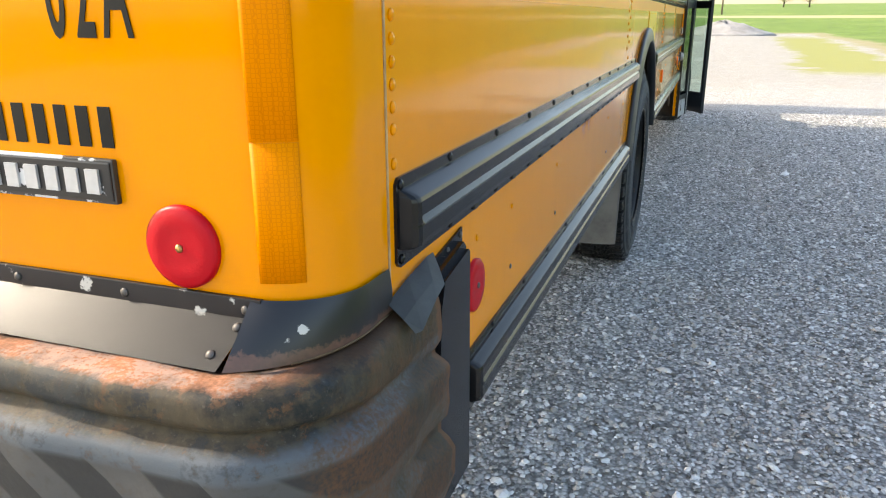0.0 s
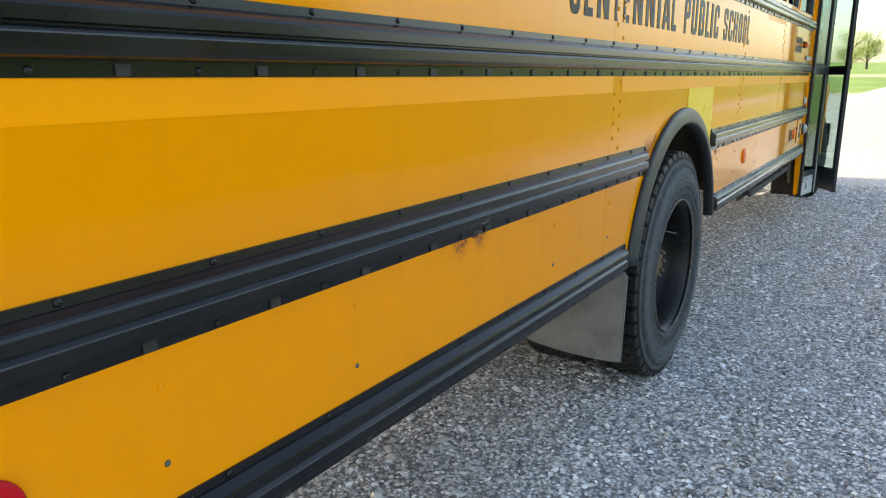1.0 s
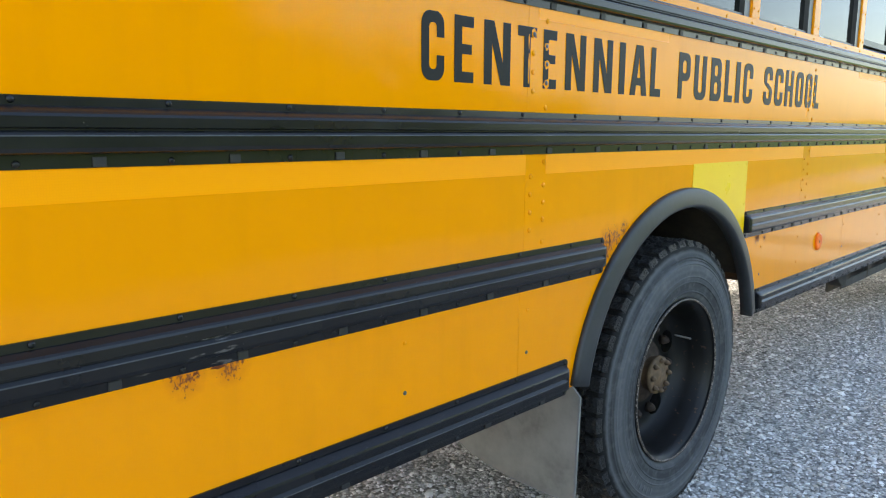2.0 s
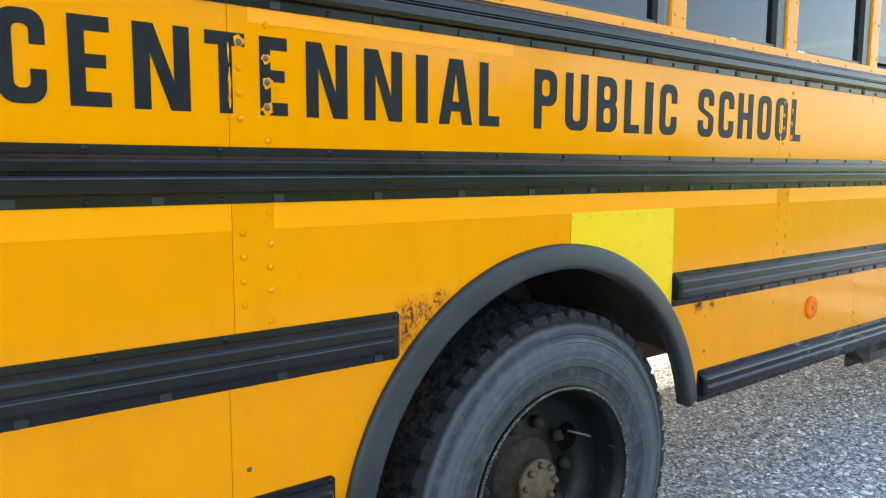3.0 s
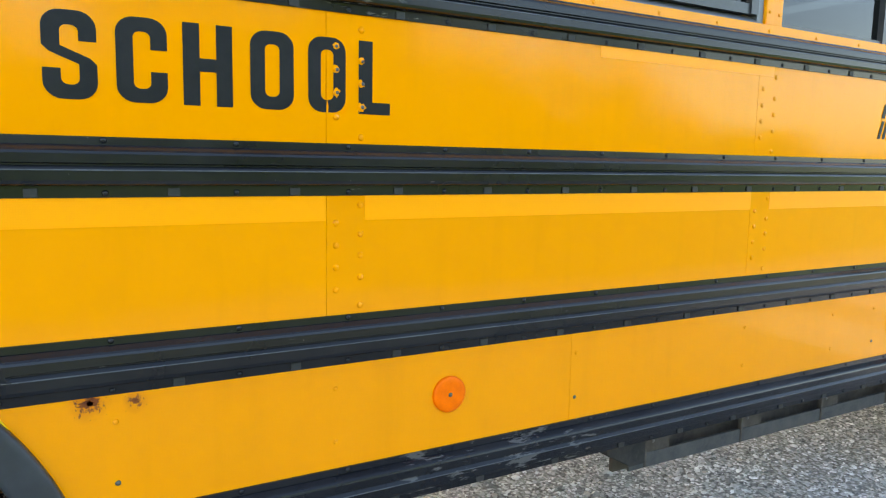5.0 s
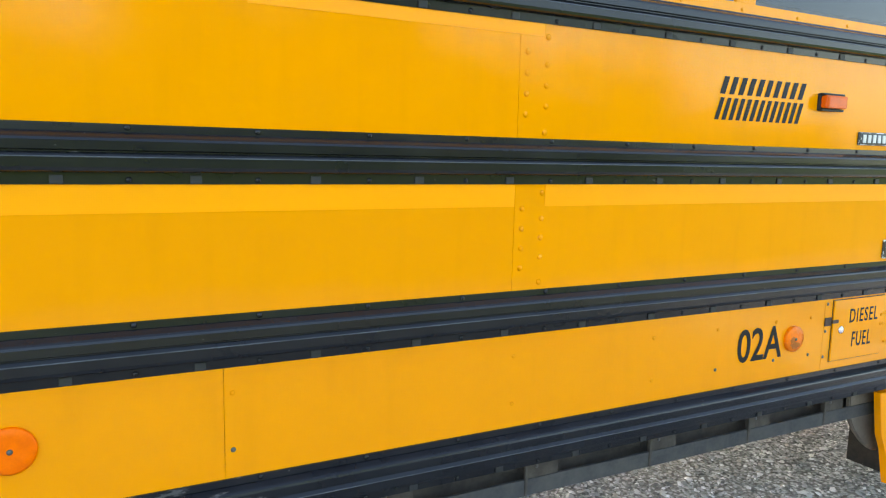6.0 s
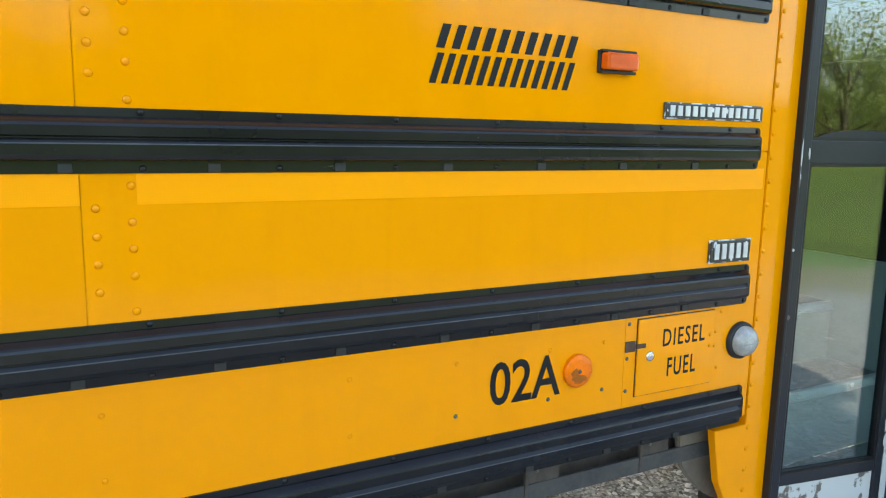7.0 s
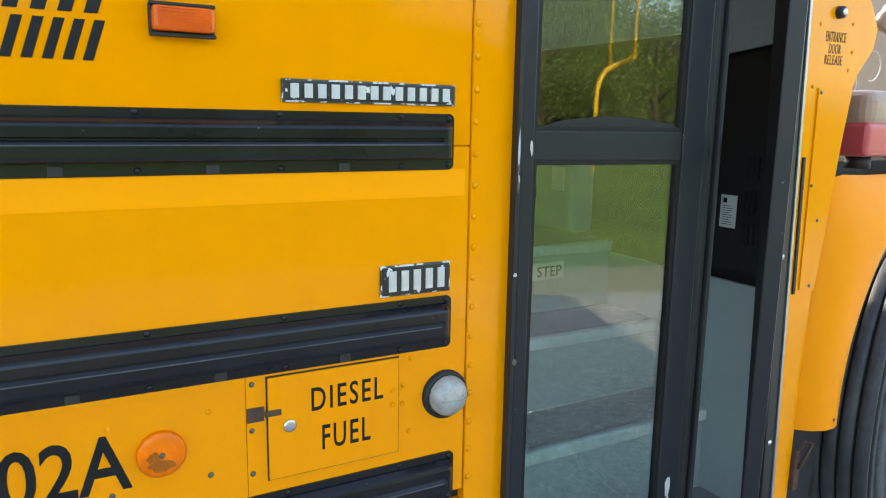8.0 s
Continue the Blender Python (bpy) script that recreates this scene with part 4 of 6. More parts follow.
def side_panels():
    gap = 0.0006
    made = []
    for a, b in zip(JOINTS, JOINTS[1:]):
        made.append(part("side_panel", prism([(a + gap, 1.415), (b - gap, 1.415), (b - gap, 1.80), (a + gap, 1.80)], -0.003, 0.0), YELLOW, bus))
        if a == JOINTS[1]:
            low = 1.05
            ang = math.degrees(math.asin((low - ARCH_Z) / ARCH_R))
            poly = [(b - gap, low), (b - gap, 1.412), (a + gap, 1.412), (a + gap, low)] + arch_points(180 - ang, ang)
            made.append(part("side_panel", prism(poly, -0.003, 0.0), YELLOW, bus))
        else:
            made.append(part("side_panel", prism([(a + gap, 1.05), (b - gap, 1.05), (b - gap, 1.412), (a + gap, 1.412)], -0.003, 0.0), YELLOW, bus))
    hi = math.degrees(math.asin((1.0496 - ARCH_Z) / ARCH_R))
    lo = math.degrees(math.asin((0.66 - ARCH_Z) / ARCH_R))
    part("side_panel", prism([(0.383, 0.66), (2.735 - gap, 0.66), (2.735 - gap, 1.0496), (0.383, 1.0496)], -0.003, 0.0), YELLOW, bus)
    part("side_panel", prism([(2.735 + gap, 1.0496), (2.735 + gap, 0.66)] + arch_points(180 - lo, 180 - hi, steps=12), -0.003, 0.0), YELLOW, bus)
    part("side_panel", prism([(5.510 - gap, 0.66), (5.510 - gap, 1.0496)] + arch_points(hi, lo, steps=12), -0.003, 0.0), YELLOW, bus)
    part("side_panel", prism([(5.510 + gap, 0.66), (7.412 - gap, 0.66), (7.412 - gap, 1.0496), (5.510 + gap, 1.0496)], -0.003, 0.0), YELLOW, bus)
    part("side_panel", prism([(7.412 + gap, 0.66), (7.882 - gap, 0.66), (7.882 - gap, 1.0496), (7.412 + gap, 1.0496)], -0.003, 0.0), YELLOW, bus)
    # rivets at the seams
    for i, j in enumerate(JOINTS[1:4]):
        up, mid = made[2 * (i + 1)], made[2 * (i + 1) + 1]
        for k in range(4):
            shared("rivet", RIVET, up, (0.0, j + 0.022, 1.677 - 0.0485 * k))
            shared("rivet", RIVET, mid, (0.0, j + 0.022, 1.307 - 0.0485 * k))
        for z in (1.715, 1.651, 1.602, 1.553, 1.490):
            shared("rivet", RIVET, up, (0.0, j + 0.079, z))
        for z in (1.345, 1.282, 1.235, 1.187, 1.124):
            shared("rivet", RIVET, mid, (0.0, j + 0.079, z))
    for k in range(21):
        shared("rivet", RIVET, made[0], (0.0, 0.399, 1.123 + 0.0248 * k + (0.015 if k > 0 else 0)))
    shared("rivet", RIVET, bus, (0.0, 0.367, 0.995))
    for y in (0.73, 0.956, 1.392, 2.314, 2.772, 4.397, 4.842, 5.5275, 6.2115, 6.675, 6.9265, 7.18, 7.345):
        for z in (0.94, 0.818):
            if 2.9 < y < 4.38:
                continue
            shared("rivet", SCREW_HEAD if z < 0.9 and int(y * 10) % 2 else RIVET_SMALL, bus, (0.0, y, z))
    # post beside the door
    post = part("door_post", prism([(7.884, 0.632), (7.757, 0.632), (7.79, 0.47), (7.822, 0.41), (7.86, 0.275), (7.994, 0.268), (7.994, 2.62), (7.884, 2.62)], -0.02, 0.004, bevel=0.0015), YELLOW, bus)
    for k in range(34):
        shared("rivet", RIVET, post, (0.004, 7.894, 0.30 + 0.0645 * k))


def side_tape():
    for a, b in ((0.45, 2.748), (2.836, 4.819), (4.909, 6.197), (6.286, 7.872)):
        part("reflective_tape", box(0.0004, 0.0012, a, b, 1.312, 1.367), TAPE, bus, "bright yellow reflective strip")
    for a, b in ((2.790, 3.489), (5.567, 6.265), (0.6, 1.3)):
        part("reflective_tape", box(0.0004, 0.0012, a, b, 1.716, 1.755), TAPE, bus, "bright yellow reflective strip")


RAIL_PROFILE = ((0.0, 1.0), (0.004, 1.0), (0.0046, 0.868), (0.0085, 0.860), (0.0205, 0.792), (0.0245, 0.762), (0.0262, 0.72), (0.0265, 0.575), (0.0245, 0.562), (0.0212, 0.552), (0.0212, 0.532), (0.0240, 0.498), (0.0263, 0.468), (0.0268, 0.448), (0.0268, 0.29), (0.0255, 0.23), (0.020, 0.205), (0.0046, 0.19), (0.004, 0.0), (0.0, 0.0))


def rub_rail(y0, y1, z0, z1, phase=4.155, flange=True):
    h = z1 - z0
    profile = RAIL_PROFILE if flange else ((0.0, 0.905), (0.0045, 0.905), (0.0065, 0.898)) + RAIL_PROFILE[3:]
    rings = []
    ends = ((0.0, 0.0, 0.07), (0.005, 0.0, 0.02), (0.009, 0.1, 0.0), (0.012, 0.70, 0.0), (0.017, 0.92, 0.0), (0.025, 1.0, 0.0))
    for y, k, c in [(y0 + e, k, c) for e, k, c in ends] + [(y0 + 0.034, 2.0, 0.0), (y1 - 0.034, 2.0, 0.0)] + [(y1 - e, k, c) for e, k, c in ends[::-1]]:
        ring = []
        for px, pz in profile:
            if k < 2.0 and 0.48 < pz < 0.57:
                px = 0.0266
            ring.append((max(px * min(k, 1.0), 0.004 if px > 0 else 0.0), y, z0 + h * (0.5 + (pz - 0.5) * (1 - 2 * c))))
        rings.append(ring)
    rail = part("rub_rail", loft(rings), BLACK, bus, "black pressed-steel rub rail")
    # the proud edge of the lower rib is a paler grey
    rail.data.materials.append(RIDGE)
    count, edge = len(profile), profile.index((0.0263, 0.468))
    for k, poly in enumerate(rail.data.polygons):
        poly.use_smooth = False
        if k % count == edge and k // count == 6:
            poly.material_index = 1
    for y in (y0 + 0.012, y1 - 0.012):
        shared("rivet", RIVET_BLACK, rail, (0.0042, y, z0 + h * 0.09))
        if flange:
            shared("rivet", RIVET_BLACK, rail, (0.0042, y, z1 - h * 0.08))
    k0 = math.ceil((y0 + 0.03 - phase) / 0.238)
    y = phase + 0.238 * k0
    while y < y1 - 0.02:
        if flange:
            shared("rivet", RIVET_BLACK, rail, (0.0042, y, z1 - h * 0.06))
        shared("rivet", RIVET_BLACK, rail, (0.0042, y, z0 + h * 0.075))
        if y + 0.119 < y1 - 0.03:
            shared("clip", TAB, rail, (0.0042, y + 0.119, z0 + h * 0.085))
        y += 0.238


def fender_flare():
    """Rubber lip round the rear wheel opening."""
    prof = ((0.691, 0.0), (0.6905, 0.010), (0.689, 0.0145), (0.685, 0.0175), (0.677, 0.0195), (0.634, 0.0285), (0.626, 0.0275), (0.622, 0.022), (0.621, -0.02), (0.626, -0.02), (0.630, 0.0))
    rings = []
    for k in range(49):
        a = radians(169.5 - (169.5 - 10.5) * k / 48)
        rings.append([(x, ARCH_Y + r * math.cos(a), ARCH_Z + r * math.sin(a)) for r, x in prof])
    part("fender_flare", loft(rings), RUBBER, bus, "weathered black rubber wheel arch flare", smooth=False)


def patch():
    pts = [(3.718, 1.314), (4.192, 1.314), (4.196, 1.0), (4.223, 0.955)]
    a1 = math.degrees(math.atan2(0.955 - ARCH_Z, 4.223 - ARCH_Y))
    a0 = math.degrees(math.acos((3.718 - ARCH_Y) / ARCH_R))
    poly = pts + [(ARCH_Y + (ARCH_R + 0.01) * math.cos(radians(a1 + (a0 - a1) * k / 14)), ARCH_Z + (ARCH_R + 0.01) * math.sin(radians(a1 + (a0 - a1) * k / 14))) for k in range(15)]
    p = part("repair_patch", prism(poly, 0.0005, 0.0022), LEMON, bus, "bright lemon yellow sheet metal repair patch")
    me = dome_mesh("rivet", 0.0035, 0.002, LEMON)
    for y in (3.728, 3.798, 3.868, 3.939, 4.01, 4.09, 4.181):
        shared("rivet", me, p, (0.0022, y, 1.302))
    for z in (1.215, 1.14, 1.06):
        shared("rivet", me, p, (0.0022, 4.181, z))


def reflector(y, z, material, label, r=0.0445, facing="side", at=0.0):
    """Round reflector with a ribbed face and a screw."""
    b = lathe_x(((0, r), (0.006, r), (0.009, r - 0.004), (0.0095, r * 0.55), (0.009, r * 0.5), (0.0095, r * 0.2), (0.0095, 0.0004)), 40)
    m = Matrix.Translation((at, y, z)) if facing == "side" else Matrix.Translation((y, at, z)) @ pose(0, 0, 0, 0, 0, -90)
    ob = part("reflector", b, material, bus, label)
    ob.matrix_basis = m
    shared("screw", BRASS_SCREW if facing == "rear" else SCREW_HEAD, ob, (0.0095, 0, 0))


def windows_and_upper_body():
    # belt, posts and header of the side
    part("window_sill", box(-0.03, -0.002, 0.383, 7.884, 1.79, 1.867, 0.002), YELLOW, bus)
    part("window_header", box(-0.05, -0.012, 0.383, 8.93, 2.50, 2.64), YELLOW, bus)
    edges = [0.383] + [v for w in WIN_L for v in (w, w + (WIN_W if w < 6.9 else 0.83))] + [7.884]
    for a, b in zip(edges[0::2], edges[1::2]):
        p = part("window_post", box(-0.05, -0.006, a, b, 1.867, 2.50, 0.002), YELLOW, bus)
        part("post_cover", box(-0.006, -0.004, a + 0.002, (a + b) / 2 - 0.004, 1.868, 2.50, 0.0008), YELLOW, p)
        for k in range(4):
            shared("rivet", RIVET_SMALL, p, (-0.004, (a + b) / 2 - 0.024, 1.905 + 0.14 * k))
            shared("rivet", RIVET_SMALL, p, (-0.006, (a + b) / 2 + 0.024, 1.90 + 0.14 * k))
    for w in WIN_L:
        wd = WIN_W if w < 6.9 else 0.83
        raised = abs(w - 5.605) < 0.01
        foot = 1.892 if raised else 1.869
        rail_top = foot + (0.030 if raised else 0.010)
        b = bmesh.new()
        box(-0.045, -0.014, w, w + 0.008, 1.867, 2.50, 0.0, b)
        box(-0.040, -0.010, w + wd - 0.060, w + wd - 0.028, foot, 2.50, 0.0, b)
        box(-0.045, -0.016, w + 0.008, w + wd - 0.060, foot, rail_top, 0.0, b)
        box(-0.045, -0.014, w + 0.008, w + wd - 0.060, 2.47, 2.50, 0.0, b)
        box(-0.04, -0.018, w + 0.008, w + wd - 0.060, 2.19, 2.215, 0.0, b)
        win = part("window", b, SASH, bus, "black-framed sash window, slightly raised" if raised else "black-framed sash window")
        part("sash_channel", box(-0.045, -0.014, w + wd - 0.028, w + wd, 1.867, 2.50, 0.002), CHANNEL, win, "dull grey sash channel")
        if raised:
            part("inner_sill", prism_y([(-0.045, 1.868), (-0.008, 1.868), (-0.012, 1.872), (-0.045, 1.893)], w + 0.008, w + wd - 0.028), CHANNEL, win, "dull grey metal sill")
        pane = part("pane", box(-0.034, -0.030, w + 0.008, w + wd - 0.060, rail_top, 2.47), GLASS, win)
        pane.visible_shadow = False
    fleck = bpy.data.meshes.new("peeling_fleck")
    fb = prism([(-0.03, 0.0), (0.012, -0.003), (0.03, 0.002), (0.022, 0.007), (-0.008, 0.006), (-0.026, 0.009)], 0.0, 0.0015)
    fb.to_mesh(fleck)
    fb.free()
    fleck.materials.append(PAPER)
    for y, z, x, turn, k in ((4.49, 1.866, -0.0035, 0, 0.6), (4.57, 1.866, -0.0035, 180, 0.6), (4.945, 1.866, -0.0035, 0, 0.9), (4.80, 1.832, 0.0065, 0, 0.5), (4.83, 1.832, 0.0065, 180, 0.4), (4.93, 1.832, 0.0065, 8, 0.6), (5.03, 1.831, 0.0065, 0, 0.8)):
        shared("peeling_fleck", fleck, bus, (x, y, z), Matrix.Rotation(radians(turn), 4, "X") @ Matrix.Scale(k, 4))
    for y in np.arange(0.445, 7.85, 0.2315):
        shared("rivet", RIVET_SMALL, bus, (-0.002, float(y), 1.849))
    # roof
    rings = []
    for y, s in ((0.22, 0.93), (0.27, 0.98), (0.40, 1.0), (8.9, 1.0), (9.48, 0.99), (9.55, 0.93)):
        rings.append([(-1.22 + s * 1.215 * math.copysign(abs(math.cos(t)) ** 0.55, math.cos(t)), y, 2.60 + (0.42 * s) * math.sin(t) ** 0.8) for t in (math.pi * k / 24 for k in range(25))])
    part("roof", loft(rings, closed=False, caps=False), YELLOW, bus, smooth=True)
    part("ceiling_lining", box(-2.40, -0.05, 0.3, 9.1, 2.585, 2.60), INTERIOR, bus)
    # wall behind the panels, floor, far side
    b = bmesh.new()
    box(-0.03, -0.006, 0.30, 2.95, 0.66, 1.80, 0, b)
    box(-0.03, -0.006, 4.38, 7.88, 0.66, 1.80, 0, b)
    box(-0.03, -0.006, 2.95, 4.38, 1.24, 1.80, 0, b)
    part("inner_wall", b, YELLOW, bus)
    b = bmesh.new()
    box(-2.40, -0.03, 0.3, 2.92, 1.0, 1.04, 0, b)
    box(-2.40, -0.03, 4.42, 7.98, 1.0, 1.04, 0, b)
    box(-2.40, -0.72, 2.92, 4.42, 1.0, 1.04, 0, b)
    part("floor", b, UNDER, bus)
    b = bmesh.new()
    box(-2.44, -2.40, 0.3, 9.3, 0.66, 1.90, 0, b)
    box(-2.44, -2.40, 0.3, 9.3, 2.50, 2.64, 0, b)
    box(-2.44, -2.40, 7.884, 9.3, 1.90, 2.50, 0, b)
    for a, c in zip(edges[0::2], edges[1::2]):
        box(-2.44, -2.40, a, c, 1.90, 2.50, 0, b)
    part("far_wall", b, YELLOW, bus)
    b = bmesh.new()
    for a, c in zip(edges[1::2], edges[2::2]):
        box(-2.424, -2.42, a, c, 1.90, 2.50, 0, b)
    far = part("far_panes", b, GLASS, bus)
    far.visible_shadow = False


def wheel(name, y, z, x_out, parent, radius=0.525, dual=True, dish=True, ribs=False):
    """Truck tyre with lug blocks on a steel rim; outer face towards +x."""
    w = 0.27
    root = new(name)
    root.parent = parent
    root.location = (x_out, y, z)
    prof = [(-0.045, 0.298), (-0.02, 0.305), (-0.004, 0.325), (0.0, 0.355), (0.002, 0.40), (-0.002, 0.44), (-0.012, 0.468), (-0.015, 0.475), (-0.014, 0.482), (-0.022, 0.503), (-0.034, radius - 0.012), (-0.04, radius - 0.014)]
    prof += [(-w + 0.04, radius - 0.014), (-w + 0.022, 0.503), (-w, 0.42), (-w, 0.34), (-w + 0.045, 0.298)]
    tyre = part("tyre", lathe_x(prof, 96), TYRE, root, "dusty worn black truck tyre", smooth=True)
    # tread: shoulder lugs with notches, zigzag grooves between the ribs, torn and lumpy all over
    count, cols, steps = 46, 33, 46 * 9
    verts, faces = [], []
    for k in range(steps):
        a = 2 * math.pi * k / steps
        for c in range(cols):
            u = c / (cols - 1)
            x = -0.020 - u * (w - 0.040)
            phase = (k / 9 + (0.5 if u > 0.5 else 0.0)) % 1.0
            zig = 0.012 * (1 if (k // 5) % 2 else -1)
            groove = min(abs(x + 0.095 + zig), abs(x + 0.136 - zig), abs(x + 0.178 + zig))
            depth = 0.013 if groove < 0.006 else 0.0
            if (u < 0.27 or u > 0.73) and phase < 0.2:
                depth = 0.024
            elif 0.3 < u < 0.7 and (k + 3 * (c // 5)) % 9 < 2:
                depth = 0.010
            lump = 0.006 * noise.noise(Vector((x * 60, math.cos(a) * 26, math.sin(a) * 26))) + 0.005 * noise.noise(Vector((x * 140, math.cos(a) * 70, math.sin(a) * 70)))
            r = radius - 0.002 - depth + lump * (1.0 if 0.06 < u < 0.94 else 0.35)
            if c in (0, cols - 1):
                r = radius - 0.024 - 0.4 * depth
            verts.append((x, r * math.cos(a), r * math.sin(a)))
    for k in range(steps):
        b, d = k * cols, ((k + 1) % steps) * cols
        faces += [(b + c, d + c, d + c + 1, b + c + 1) for c in range(cols - 1)]
    me = bpy.data.meshes.new("tread")
    if ribs:
        b = bmesh.new()
        for x0, x1 in ((-0.022, -0.062), (-0.070, -0.108), (-0.116, -0.154), (-0.162, -0.200), (-0.208, -w + 0.022)):
            lathe_x(((x0 - 0.001, radius - 0.03), (x0, radius - 0.004), (x0 - 0.004, radius), (x1 + 0.004, radius), (x1, radius - 0.004), (x1 + 0.001, radius - 0.03)), 96, bm=b)
        b.to_mesh(me)
        b.free()
    else:
        me.from_pydata(verts, [], faces)
    me.materials.append(RIBBED if ribs else TREAD)
    new("tread", me).parent = tyre
    # raised bead line and moulded marks on the sidewall
    for rr, hh in ((0.336, 0.0015), (0.372, 0.004), (0.392, 0.0045), (0.440, 0.001), (0.4535, -0.003), (0.463, -0.006)):
        part("sidewall_rib", lathe_x(((hh - 0.004, rr - 0.004), (hh, rr - 0.0012), (hh, rr + 0.0012), (hh - 0.004, rr + 0.004)), 96), TYRE, tyre)
    mark = bpy.data.meshes.new("moulded_mark")
    bb = box(0.0, 0.0016, -0.0035, 0.0035, -0.012, 0.012, 0.0007)
    bb.to_mesh(mark)
    bb.free()
    mark.materials.append(TYRE)
    for i in range(18):
        a = radians((25 if i < 9 else 172) + i * 4.2)
        shared("moulded_mark", mark, tyre, (0.0005, 0.418 * math.cos(a), 0.418 * math.sin(a)), Matrix.Rotation(a - math.pi / 2, 4, "X"))
    if dish:
        part("rim_edge", lathe_x(((-0.008, 0.3005), (-0.0035, 0.303), (-0.0035, 0.307), (-0.008, 0.3095)), 72), RIM_LIP, root, "thin chipped rim lip", smooth=True)
        rim = part("rim", lathe_x(((-0.012, 0.300), (-0.006, 0.309), (-0.016, 0.309), (-0.022, 0.296), (-0.05, 0.286), (-0.10, 0.278), (-0.155, 0.268), (-0.175, 0.235), (-0.168, 0.17), (-0.155, 0.14), (-0.152, 0.10)), 72), RIM, root, "black painted dished steel rim", smooth=True)
        # hand holes are closed near-black discs, the shade inside put into their colour
        for k in range(5):
            a = radians(20 + 72 * k)
            part("hand_hole_disc", lathe_x(((-0.172, 0.047), (-0.164, 0.042), (-0.1645, 0.0005)), 24, (0, 0.215 * math.cos(a), 0.215 * math.sin(a))), HOLE, rim)
        part("hub_flange", lathe_x(((-0.158, 0.125), (-0.146, 0.118), (-0.140, 0.095), (-0.128, 0.072), (-0.126, 0.060)), 40), NUT, root, "grimy black hub flange", smooth=True)
        hub = part("hub", lathe_x(((-0.128, 0.066), (-0.104, 0.068), (-0.100, 0.074), (-0.088, 0.072), (-0.084, 0.064), (-0.084, 0.034), (-0.080, 0.030), (-0.078, 0.0005)), 40), HUB, root, "rusty iron hub", smooth=True)
        nut = dome_mesh("wheel_nut", 0.021, 0.036, NUT, 6)
        bolt = dome_mesh("hub_bolt", 0.0115, 0.022, HUB, 6)
        for k in range(10):
            a = 2 * math.pi * k / 10
            shared("wheel_nut", nut, hub, (-0.158, 0.168 * math.cos(a), 0.168 * math.sin(a)))
        for k in range(8):
            a = 2 * math.pi * k / 8
            shared("hub_bolt", bolt, hub, (-0.086, 0.058 * math.cos(a), 0.058 * math.sin(a)))
        part("valve_stem", tube([(-0.10, 0.13, 0.13), (-0.06, 0.19, 0.11)], 0.004), SCREW, rim)
    if dual:
        inner = part("inner_tyre", lathe_x([(px - 0.33, r) for px, r in prof], 72), TYRE, root, smooth=True)
        shared("tread", me, inner, (-0.33, 0, 0))
    return root


